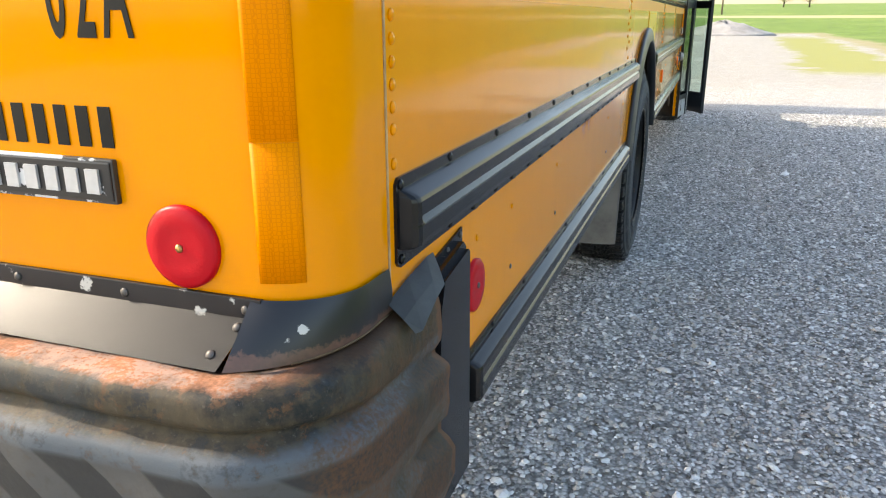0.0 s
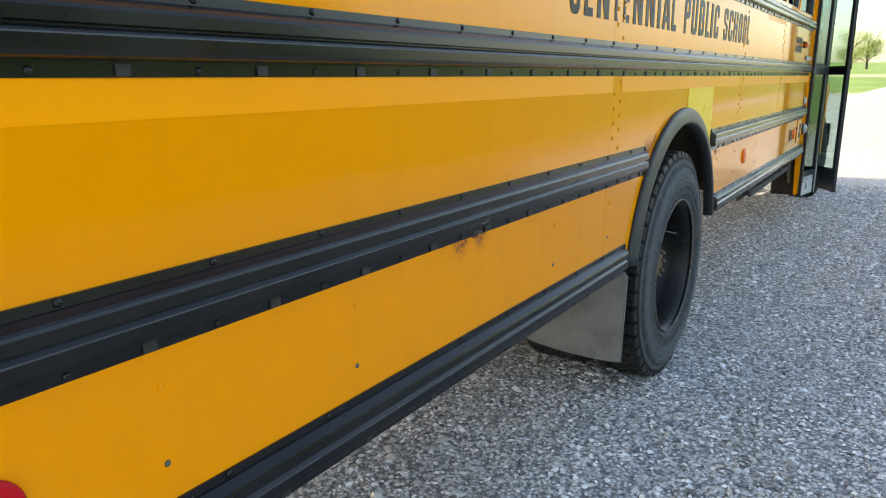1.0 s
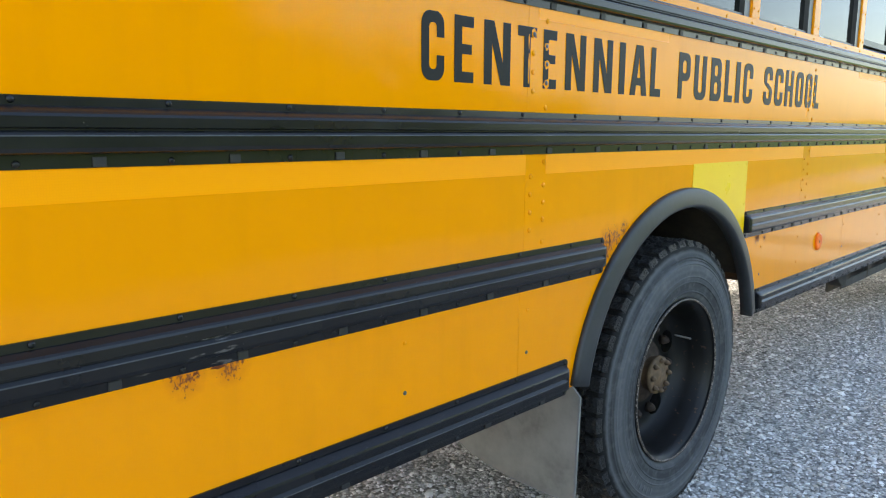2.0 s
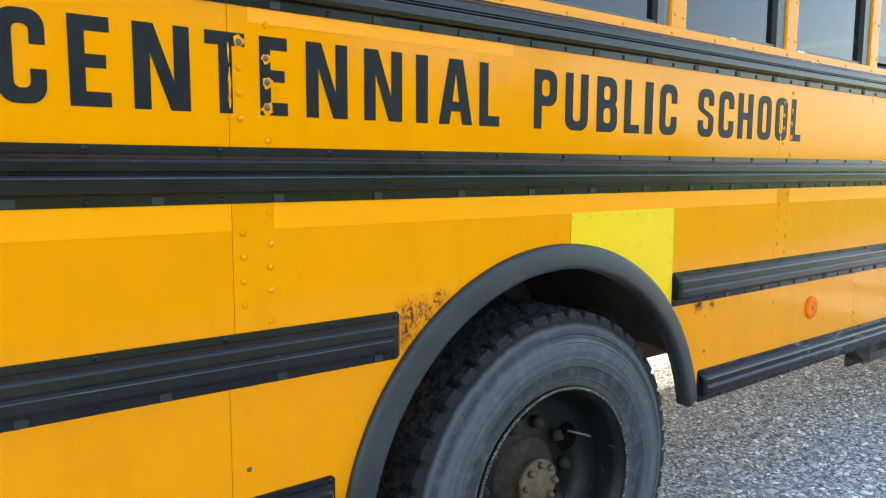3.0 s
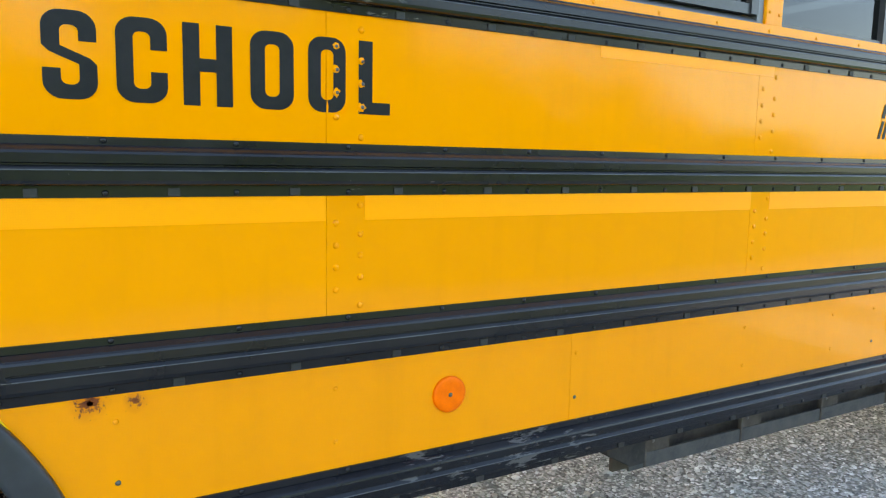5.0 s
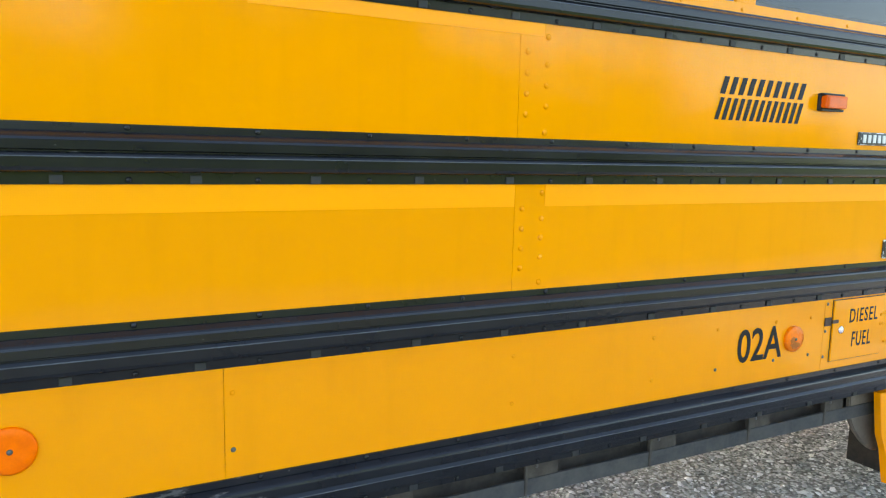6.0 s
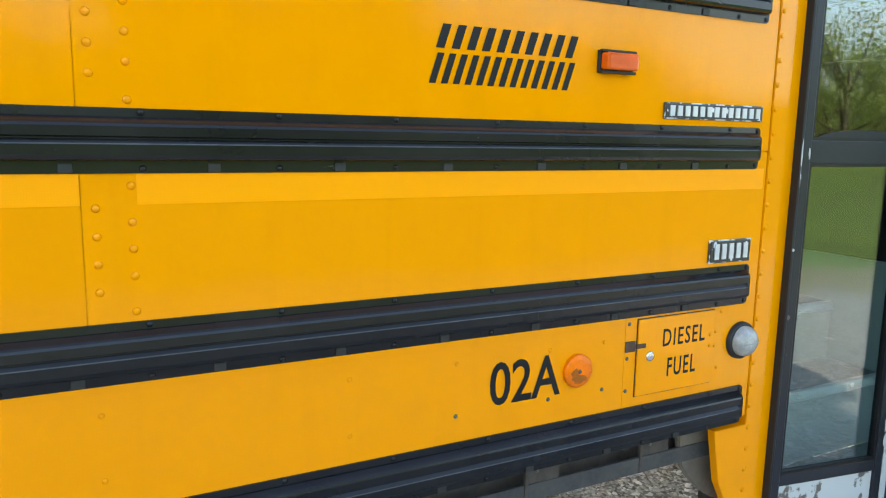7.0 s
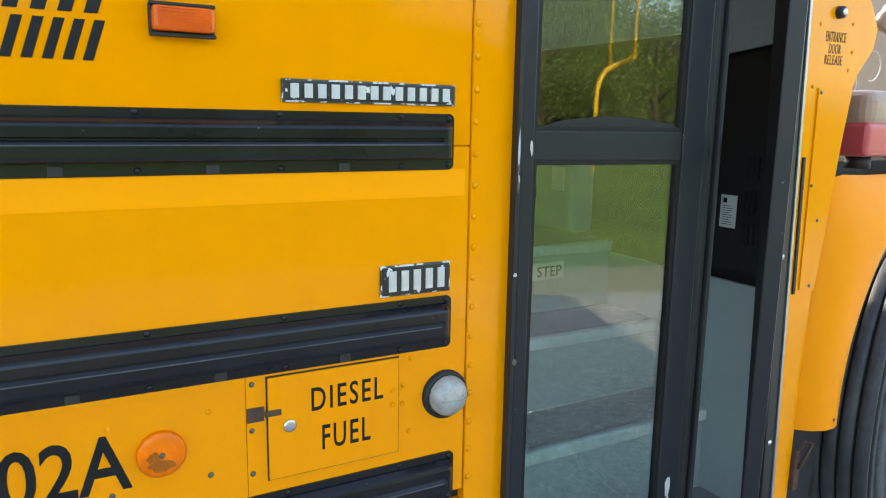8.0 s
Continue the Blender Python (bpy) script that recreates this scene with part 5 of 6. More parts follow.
def under_body():
    wheel("rear_wheel", 3.69, 0.512, 0.014, bus)
    far = wheel("rear_wheel", 3.69, 0.512, -1.85, bus, dish=False)
    b = bmesh.new()
    box(-0.85, -0.78, 0.5, 11.2, 0.72, 0.96, 0.004, b)
    box(-1.66, -1.59, 0.5, 11.2, 0.72, 0.96, 0.004, b)
    part("frame_rail", b, UNDER, bus)
    part("axle", tube([(-0.3, 3.678, 0.5), (-2.1, 3.678, 0.5)], 0.075), UNDER, bus)
    part("differential", lathe_x(((-1.42, 0.03), (-1.38, 0.15), (-1.2, 0.2), (-1.05, 0.15), (-1.0, 0.03)), 24, (0, 3.66, 0.5)), UNDER, bus)
    part("leaf_spring", box(-0.83, -0.75, 2.95, 4.4, 0.60, 0.68, 0.01), UNDER, bus)
    # housing over the wheel
    b = bmesh.new()
    rings = [[(x, ARCH_Y + r * math.cos(radians(a)), ARCH_Z + r * math.sin(radians(a))) for a in range(24, 157, 7)] for x, r in ((-0.03, 0.70), (-0.70, 0.70), (-0.702, 0.72))]
    loft(rings, closed=False, caps=False, bm=b)
    part("wheel_housing", b, WELL, bus)
    part("well_back", box(-0.73, -0.705, 2.9, 4.45, 0.70, 1.25), WELL, bus)
    part("floor_stringer", box(-0.34, -0.28, 4.19, 4.75, 0.722, 0.835, 0.006), BEAM, bus, "dusty brown floor stringer")
    part("floor_side_rail", box(-0.40, -0.28, 4.25, 4.75, 0.85, 0.99, 0.006), WELL, bus)
    part("crossmember", box(-1.9, -0.1, 4.52, 4.58, 0.75, 0.83, 0.006), BEAM, bus)
    # mudflap behind the wheel
    b = bmesh.new()
    pts = [(-0.022, 0.240), (-0.014, 0.60), (-0.045, 0.63), (-0.045, 0.72), (-0.56, 0.72), (-0.56, 0.30), (-0.48, 0.268), (-0.39, 0.248), (-0.28, 0.236), (-0.16, 0.232), (-0.08, 0.234)]
    lo, hi = [b.verts.new((x, 3.070, z)) for x, z in pts], [b.verts.new((x, 3.078, z)) for x, z in pts]
    b.faces.new(lo), b.faces.new(hi[::-1])
    for i in range(len(pts)):
        j = (i + 1) % len(pts)
        b.faces.new((lo[j], lo[i], hi[i], hi[j]))
    bmesh.ops.recalc_face_normals(b, faces=list(b.faces))
    flap = part("mudflap", b, FLAP, bus, "grey dusty rubber mudflap")
    part("worn_edge", prism_y([(-0.0225, 0.242), (-0.0145, 0.60), (-0.0195, 0.60), (-0.0285, 0.242)], 3.0685, 3.0695), CHANNEL, flap)
    part("worn_edge", prism_y([(-0.03, 0.2405), (-0.16, 0.2335), (-0.28, 0.2375), (-0.39, 0.2495), (-0.39, 0.253), (-0.28, 0.241), (-0.16, 0.237), (-0.03, 0.244)], 3.0685, 3.0695), CHANNEL, flap)
    # carrier below the skirt: a long strip hung on short plates
    part("skirt_carrier", box(-0.066, -0.056, 5.80, 7.83, 0.528, 0.574, 0.002), CARRIER, bus, "dusty black skirt carrier strip")
    # added dark plate: stands in for the shade in the gap behind the strip
    part("carrier_gap_shade", box(-0.14, -0.125, 5.80, 7.86, 0.50, 0.68), WELL, bus)
    part("carrier_end", prism([(5.70, 0.64), (5.70, 0.60), (5.80, 0.545), (5.86, 0.545), (5.86, 0.64)], -0.12, -0.05, bevel=0.003), UNDER, bus)
    for y in (5.92, 6.36, 6.80, 7.22, 7.60):
        hanger = part("bracket", box(-0.074, -0.060, y - 0.052, y + 0.052, 0.560, 0.66, 0.003), BRACKET, bus, "dusty brown hanger bracket")
        part("bracket_web", prism([(y - 0.056, 0.575), (y - 0.15, 0.60), (y - 0.16, 0.65), (y - 0.056, 0.65)], -0.118, -0.10), BRACKET, hanger)
        shared("bolt", SCREW_HEAD, hanger, (-0.060, y - 0.02, 0.605))
        part("bracket_lip", box(-0.062, -0.052, y - 0.060, y - 0.052, 0.53, 0.64, 0.002), BRACKET, hanger)
    # rounded flap in front of the step box
    flap = [(7.885, 0.62), (7.885, 0.375), (7.862, 0.378), (7.83, 0.394), (7.795, 0.418), (7.765, 0.445), (7.735, 0.475), (7.710, 0.510), (7.694, 0.550), (7.688, 0.62)]
    part("step_box_flap", prism(flap, -0.075, -0.060, bevel=0.004), FLAP_BROWN, bus, "dusty brown rounded flap")
    part("fuel_tank", box(-0.75, -0.2, 6.0, 7.5, 0.52, 0.95, 0.05), UNDER, bus)


def rear_end():
    yr, r = 0.19, 0.09
    # panel with a rounded corner, up to the roof
    rings = []
    for z in (0.66, 1.0, 1.6, 2.64):
        ring = [(-2.44, yr + 0.09, z), (-2.35, yr, z)] + [(-1.2, yr, z), (-0.3, yr, z)] + [(-r + r * math.sin(radians(a)), yr + r - r * math.cos(radians(a)), z) for a in range(0, 91, 6)] + [(0.0, 0.3438, z)]
        rings.append(ring)
    part("rear_panel", loft(rings, closed=False, caps=False, smooth=True), YELLOW, bus)
    part("rear_bulkhead", box(-2.35, -0.09, yr + 0.012, yr + 0.03, 0.66, 2.6), YELLOW, bus)
    part("seam_sealant", box(-0.002, 0.0016, 0.341, 0.345, 0.985, 1.80), SEALANT, bus, "cracked pale sealant along the corner seam")
    # amber tape round the corner
    for z0, z1, name in ((1.047, 1.190, "a"), (1.1915, 1.42, "b")):
        rr = r + 0.0012
        ring = lambda z: [(-r + rr * math.sin(radians(a)), yr + r - rr * math.cos(radians(a)), z) for a in range(10, 41, 3)] + [(-r + (rr - 0.001) * math.sin(radians(a)), yr + r - (rr - 0.001) * math.cos(radians(a)), z) for a in range(40, 9, -3)]
        part("reflective_tape", loft([ring(z0), ring(z1)]), TAPE_AMBER, bus, "amber reflective strip with honeycomb grain")
    reflector(-0.162, 1.078, RED_LENS, "round red reflector", facing="rear", at=yr, r=0.0445)
    letters("fleet_lettering", "02A", -0.298, -0.193, 1.284, 1.378, bus, x=yr - 0.001, facing="rear", bold=0.012, spacing=1.35)
    word_bars("dealer_lettering", 10, -0.523, -0.229, 1.176, 1.218, bus, x=yr - 0.001, facing="rear")
    badge = part("rear_badge", box(-0.619, -0.239, yr - 0.009, yr - 0.0005, 1.12, 1.162, 0.002), BADGE_BLACK, bus, "black and chrome maker's badge, chipped")
    part("badge_rim", box(-0.622, -0.236, yr - 0.0075, yr - 0.0004, 1.117, 1.165, 0.002), BADGE_EDGE, badge)
    word_bars("badge_relief", 13, -0.612, -0.248, 1.128, 1.154, badge, SILVER, x=yr - 0.009, thick=0.003, facing="rear", fill=0.6)
    # black flange and apron above the bumper
    part("apron_flange", box(-2.35, -0.072, yr - 0.006, yr - 0.0005, 1.006, 1.031, 0.001), APRON, bus, "chipped black apron flange")
    for x in (-0.40, -0.245, -0.09):
        shared("screw", SCREW_HEAD, bus, (x, yr - 0.006, 1.018), pose(0, 0, 0, 0, 0, -90))
    b = bmesh.new()
    b.faces.new([b.verts.new(q) for q in ((-2.35, yr - 0.006, 1.007), (-0.084, yr - 0.006, 1.009), (-0.098, 0.136, 0.9695), (-2.35, 0.136, 0.9665))])
    bmesh.ops.solidify(b, geom=list(b.faces), thickness=0.003)
    apron = part("apron", b, APRON, bus, "black sloping apron plate above the bumper")
    for x, k in ((-0.096, 0.18), (-0.112, 0.72)):
        shared("screw", SCREW_HEAD, apron, (x, yr - 0.006 - 0.048 * k, 1.009 - 0.0395 * k), pose(0, 0, 0, 0, 0, -90) @ pose(0, 0, 0, 0, -45, 0))
    # corner plate: flares at the rear, tight against the side
    up, dn = [], []
    for a in range(4, 91, 4):
        u = a / 90
        rr, ro = r + 0.0045, r + 0.045 * (1 - u) ** 2.0 + 0.010
        up.append((-r + rr * math.sin(radians(a)), yr + r - rr * math.cos(radians(a)), 1.031 - 0.004 * u))
        c = a * 1.03 - 5
        dn.append((-r + ro * math.sin(radians(c)), yr + r - ro * math.cos(radians(c)), 0.968 + 0.008 * u))
    up.append((0.0045, 0.333, 1.026))
    dn.append((0.0065, 0.335, 0.972))
    mid = [tuple(0.5 * (p + q) + e for p, q, e in zip(m1, m2, (0.004, -0.004, 0.003))) for m1, m2 in zip(up, dn)]
    part("apron_corner", loft([up, mid, dn], closed=False, caps=False, smooth=True), APRON_CORNER, bus, "black corner apron plate with chipped paint")
    edge = part("rusty_edge", tube([(x, y, z) for x, y, z in dn[7:]], 0.0016, sides=5), HUB, bus)
    # bumper of three pressed ribs swept round the corner
    prof = ((-0.06, 0.95), (-0.05, 0.963), (0.0, 0.969), (0.022, 0.968), (0.030, 0.9655), (0.0355, 0.961), (0.038, 0.955), (0.040, 0.942), (0.0385, 0.935), (0.033, 0.930), (0.030, 0.925), (0.0315, 0.920), (0.043, 0.914), (0.051, 0.909), (0.0545, 0.904), (0.056, 0.893), (0.0555, 0.885), (0.0540, 0.850), (0.054, 0.830), (0.0525, 0.818), (0.0525, 0.806), (0.057, 0.797), (0.060, 0.782), (0.060, 0.74), (0.050, 0.70), (0.030, 0.672), (0.0, 0.655), (-0.05, 0.652))
    path = [(x, 0.123, 0.0, -1.0) for x in [-2.3, -1.6, -1.0] + [-0.70 + 0.03 * k for k in range(20)]]
    for a in range(4, 91, 4):
        path.append((-0.11 + 0.102 * math.sin(radians(a)), 0.225 - 0.102 * math.cos(radians(a)), math.sin(radians(a)), -math.cos(radians(a))))
    path += [(-0.008, 0.24 + 0.02 * k, 1.0, 0.0) for k in range(9)] + [(-0.008, 0.428, 1.0, 0.0)]
    rings = []
    for i, (px, py, nx, ny) in enumerate(path):
        ring = []
        bend = 0.042 * max(0.0, min(1.0, (py - 0.14) / 0.28))
        for o, z in prof:
            d = 0.007 * (noise.noise(Vector((px * 9, py * 9, z * 7))) + 0.6 * noise.noise(Vector((px * 24, py * 24, z * 20))))
            dip = 0.013 * math.exp(-((z - 0.812) / 0.014) ** 2)
            oo = o + (d if o > 0 else 0) - dip * min(1.0, max(0.0, (py - 0.18) / 0.16))
            ragged = 0.012 * noise.noise(Vector((1.0, z * 30, 2.0))) if i == len(path) - 1 else 0.0
            ring.append((px + nx * oo, py + ny * oo + ragged, z + d * 0.3 - bend * max(0.0, min(1.0, (0.962 - z) / 0.03))))
        rings.append(ring)
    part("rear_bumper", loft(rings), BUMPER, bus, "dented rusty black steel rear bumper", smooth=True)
    # bent sheet and guard plate behind the bumper's end
    b = bmesh.new()
    rows = [((0.006, 0.322, 0.986), (0.030, 0.314, 0.972), (0.047, 0.308, 0.960)), ((0.006, 0.385, 0.997), (0.030, 0.352, 0.979), (0.049, 0.326, 0.957)), ((0.006, 0.45, 1.004), (0.028, 0.415, 0.985), (0.042, 0.392, 0.972)), ((0.006, 0.475, 1.003), (0.024, 0.452, 0.988), (0.038, 0.432, 0.976))]
    loft([list(row) for row in rows], closed=False, caps=False, bm=b, smooth=False)
    bmesh.ops.solidify(b, geom=list(b.faces), thickness=0.002)
    part("bent_sheet", b, BENT, bus, "bent grey sheet metal scrap")
    g = part("guard_plate", prism([(0.462, 0.985), (0.606, 1.003), (0.610, 0.60), (0.46, 0.60), (0.45, 0.70), (0.45, 0.90)], 0.0006, 0.004), BLACK, bus, "black bumper-end guard plate")
    prism([(0.462, 0.974), (0.574, 0.990), (0.586, 0.980), (0.592, 0.60), (0.448, 0.60), (0.436, 0.75), (0.445, 0.93)], 0.004, 0.026, bevel=0.009).to_mesh(me := bpy.data.meshes.new("guard_face"))
    me.materials.append(BLACK)
    new("guard_face", me).parent = g
    for y, z in ((0.468, 0.972), (0.54, 0.985), (0.597, 0.993), (0.600, 0.85), (0.601, 0.73)):
        shared("screw", SCREW_HEAD, g, (0.004, y, z))


def side_fittings():
    reflector(0.711, 0.865, RED_LENS, "round red reflector", at=0.0)
    reflector(5.132, 0.886, AMBER_LENS, "round orange reflector", at=0.0)
    lamp = part("side_lamp", lathe_x(((0, 0.0415), (0.009, 0.0415), (0.012, 0.0385), (0.0135, 0.024), (0.014, 0.0005)), 40, (0, 7.262, 0.880)), SMUDGED_AMBER, bus, "round amber side lamp with scorched lens")
    rng = random.Random(9)
    for y, z, a, h in ((7.262, 0.862, 0.026, 0.013), (7.248, 0.878, 0.013, 0.012)):
        part("scorch", prism([(y + a * math.cos(t) * rng.uniform(0.6, 1.1), z + h * math.sin(t) * rng.uniform(0.6, 1.1)) for t in (2 * math.pi * k / 14 for k in range(14))], 0.0136, 0.0144), SCORCH, lamp, "brown scorch mark")
    shared("screw", SCREW_HEAD, lamp, (0.014, 7.262, 0.880))
    # clear lamp in a black ring
    ring = part("docking_lamp", lathe_x(((0, 0.053), (0.010, 0.052), (0.014, 0.048), (0.014, 0.044), (0.004, 0.044)), 44, (0, 7.832, 0.890)), SEAL, bus, "clear round lamp in a black ring", smooth=True)
    part("lens", lathe_x(((0.010, 0.044), (0.024, 0.042), (0.034, 0.035), (0.040, 0.022), (0.042, 0.008), (0.042, 0.0005)), 36, (0, 7.834, 0.890)), MILKY, ring, "milky domed lens", smooth=True)
    part("lens_ridge", box(0.034, 0.0425, 7.806, 7.864, 0.886, 0.889, 0.001), CLEAR_LENS, ring)
    part("lens_shade", box(0.030, 0.0405, 7.812, 7.858, 0.8895, 0.900, 0.003), CLEAR_LENS, ring)
    # marker lamp on the upper panel
    base = part("marker_lamp", box(0.0005, 0.010, 7.277, 7.379, 1.589, 1.641, 0.003), SEAL, bus, "amber marker lamp with a black base")
    part("lens", box(0.009, 0.034, 7.280, 7.376, 1.596, 1.635, 0.007), DARK_AMBER, base, "dark amber ribbed lens")
    part("base_lip", box(0.009, 0.020, 7.277, 7.379, 1.6365, 1.6415, 0.001), SEAL, base)
    part("base_lip", box(0.009, 0.020, 7.277, 7.379, 1.5885, 1.5945, 0.001), SEAL, base)
    b = bmesh.new()
    for k in range(7):
        box(0.0335, 0.0352, 7.288, 7.368, 1.600 + 0.005 * k, 1.6025 + 0.005 * k, 0, b)
    part("lens_ribs", b, DARK_AMBER, base)
    # badges
    badge = part("side_badge", box(0.0006, 0.008, 7.493, 7.839, 1.494, 1.529, 0.002), BADGE_BLACK, bus, "black and chrome maker's badge, chipped")
    part("badge_rim", box(0.0004, 0.0065, 7.490, 7.842, 1.491, 1.532, 0.002), BADGE_EDGE, badge)
    word_bars("badge_relief", 13, 7.500, 7.832, 1.499, 1.524, badge, SILVER, x=0.008, thick=0.003, fill=0.6)
    badge = part("engine_badge", box(0.0006, 0.008, 7.684, 7.835, 1.119, 1.176, 0.002), BADGE_BLACK, bus, "black and chrome engine badge, chipped")
    part("badge_rim", box(0.0004, 0.0065, 7.681, 7.838, 1.116, 1.179, 0.002), BADGE_EDGE, badge)
    word_bars("badge_relief", 5, 7.692, 7.828, 1.127, 1.168, badge, SILVER, x=0.008, thick=0.003, fill=0.58)
    # fuel door
    door = part("fuel_door", box(0.0006, 0.006, 7.452, 7.722, 0.784, 0.987, 0.002), YELLOW, bus, "yellow fuel filler door")
    part("gap", box(0.0003, 0.0012, 7.4495, 7.7245, 0.7815, 0.9895), SEAL, bus)
    part("door_lock", lathe_x(((0.006, 0.0125), (0.011, 0.0125), (0.012, 0.009), (0.012, 0.0004)), 20, (0, 7.492, 0.888)), CHROME, door, smooth=True)
    part("latch_plate", box(0.0006, 0.004, 7.413, 7.445, 0.905, 0.933, 0.001), HATCH, door)
    part("latch_tongue", box(0.004, 0.0085, 7.445, 7.477, 0.912, 0.924, 0.002), HATCH, door)
    for y, z in ((7.424, 0.978), (7.422, 0.888), (7.422, 0.802), (7.752, 0.98), (7.735, 0.925), (7.733, 0.885), (7.748, 0.822), (7.708, 0.921), (7.708, 0.89)):
        shared("rivet", SCREW_HEAD if y < 7.43 else RIVET_SMALL, bus, (0.0 if not 7.452 < y < 7.722 else 0.006, y, z))
    letters("door_lettering", "DIESEL", 7.536, 7.687, 0.907, 0.955, door, x=0.006, bold=0.01, spacing=1.2)
    letters("door_lettering", "FUEL", 7.557, 7.659, 0.824, 0.875, door, x=0.006, bold=0.01, spacing=1.2)
    # rust blistered through the paint
    rng = random.Random(31)
    for y, z, a, h in ((4.349, 0.982, 0.021, 0.008), (4.358, 0.986, 0.014, 0.008), (4.432, 0.976, 0.009, 0.006), (3.163, 1.062, 0.007, 0.017), (3.180, 1.090, 0.006, 0.012), (3.176, 1.108, 0.005, 0.007), (1.845, 0.991, 0.016, 0.004), (1.80, 0.989, 0.007, 0.005)):
        ring = [(y + a * math.cos(t) * rng.uniform(0.45, 1.15), z + h * math.sin(t) * rng.uniform(0.45, 1.15)) for t in (2 * math.pi * k / 15 for k in range(15))]
        part("rust_blister", prism(ring, 0.0002, 0.0009), RUST, bus)
    # lettering
    rows = (("CENTENNIAL", (2.366, 2.438, 2.472, 2.538, 2.576, 2.676, 2.705, 2.783, 2.813, 2.872, 2.914, 3.011, 3.053, 3.152, 3.191, 3.224, 3.256, 3.358, 3.381, 3.446)),
            ("PUBLIC", (3.567, 3.651, 3.684, 3.775, 3.812, 3.900, 3.932, 4.001, 4.028, 4.065, 4.100, 4.186)),
            ("SCHOOL", (4.301, 4.388, 4.419, 4.507, 4.535, 4.627, 4.662, 4.750, 4.781, 4.863, 4.893, 4.967)))
    for word, ys in rows:
        for k, ch in enumerate(word):
            block_letter("side_letter", ch, ys[2 * k], ys[2 * k + 1], 1.540, 1.693, bus)
    # lettering knocked off round the rivets and along the seams
    rng = random.Random(12)
    for y, z, a, h in ((2.771, 1.677, 0.016, 0.014), (2.828, 1.651, 0.014, 0.012), (2.828, 1.602, 0.015, 0.014), (2.828, 1.553, 0.016, 0.015), (2.751, 1.60, 0.003, 0.030), (2.750, 1.655, 0.002, 0.022), (2.751, 1.563, 0.003, 0.020),
                       (4.842, 1.677, 0.009, 0.008), (4.842, 1.63, 0.010, 0.011), (4.842, 1.581, 0.010, 0.011), (4.899, 1.651, 0.009, 0.009), (4.899, 1.602, 0.010, 0.010), (4.899, 1.553, 0.011, 0.012), (4.822, 1.60, 0.002, 0.050), (4.822, 1.55, 0.003, 0.015), (4.860, 1.548, 0.004, 0.006)):
        ring = [(y + a * math.cos(t) * rng.uniform(0.5, 1.15), z + h * math.sin(t) * rng.uniform(0.5, 1.15)) for t in (2 * math.pi * k / 13 for k in range(13))]
        part("bare_chip", prism(ring, 0.0016, 0.0019), YELLOW, bus)
        if a > 0.008:
            part("rivet_hole", lathe_x(((0.003, a * 0.42), (0.0046, a * 0.34), (0.0047, 0.0003)), 10, (0, y + rng.uniform(-0.003, 0.003), z + rng.uniform(-0.002, 0.002))), SCREW, bus)
    letters("fleet_lettering", "02A", 7.014, 7.213, 0.826, 0.930, bus, bold=0.012)
    word_bars("dealer_lettering", 10, 6.860, 7.221, 1.617, 1.665, bus, lean=0.016)
    word_bars("dealer_lettering", 13, 6.849, 7.211, 1.546, 1.607, bus, lean=0.02)


def door_leaf(name, origin, direction, width, label, glass_edges):
    """One leaf: stiles, rails, two panes and a kick panel, drawn along u from its hinge and set in place."""
    leaf = new(name)
    leaf.parent = bus
    leaf.matrix_basis = Matrix.Translation((origin[0], origin[1], 0)) @ Matrix.Rotation(math.atan2(-direction[0], direction[1]), 4, "Z")
    tagged(leaf, label)
    g0, g1 = glass_edges
    part("stile", box(-0.02, 0.015, 0.0, g0, 0.235, 2.30, 0.004), DOORBLACK, leaf)
    part("stile", box(-0.02, 0.015, g1, width, 0.235, 2.30, 0.004), DOORBLACK, leaf)
    for z0, z1 in ((0.42, 0.457), (1.382, 1.446), (2.22, 2.30)):
        part("rail", box(-0.018, 0.012, g0, g1, z0, z1, 0.003), DOORBLACK, leaf)
    part("kick_panel", box(-0.012, 0.006, g0, g1, 0.24, 0.42, 0.002), WORN_PANEL if name == "rear_door_leaf" else DOORBLACK, leaf)
    for z0, z1 in ((0.457, 1.382), (1.446, 2.22)):
        pane = part("pane", box(-0.003, 0.001, g0, g1, z0, z1), DOORGLASS, leaf, "green-tinted pane")
        pane.visible_shadow = False
        b = bmesh.new()
        box(-0.006, 0.010, g0, g0 + 0.009, z0, z1, 0, b)
        box(-0.006, 0.010, g1 - 0.009, g1, z0, z1, 0, b)
        box(-0.006, 0.010, g0 + 0.009, g1 - 0.009, z0, z0 + 0.009, 0, b)
        box(-0.006, 0.010, g0 + 0.009, g1 - 0.009, z1 - 0.009, z1, 0, b)
        part("seal", b, GASKET, leaf, "thin black glazing gasket")
    return leaf


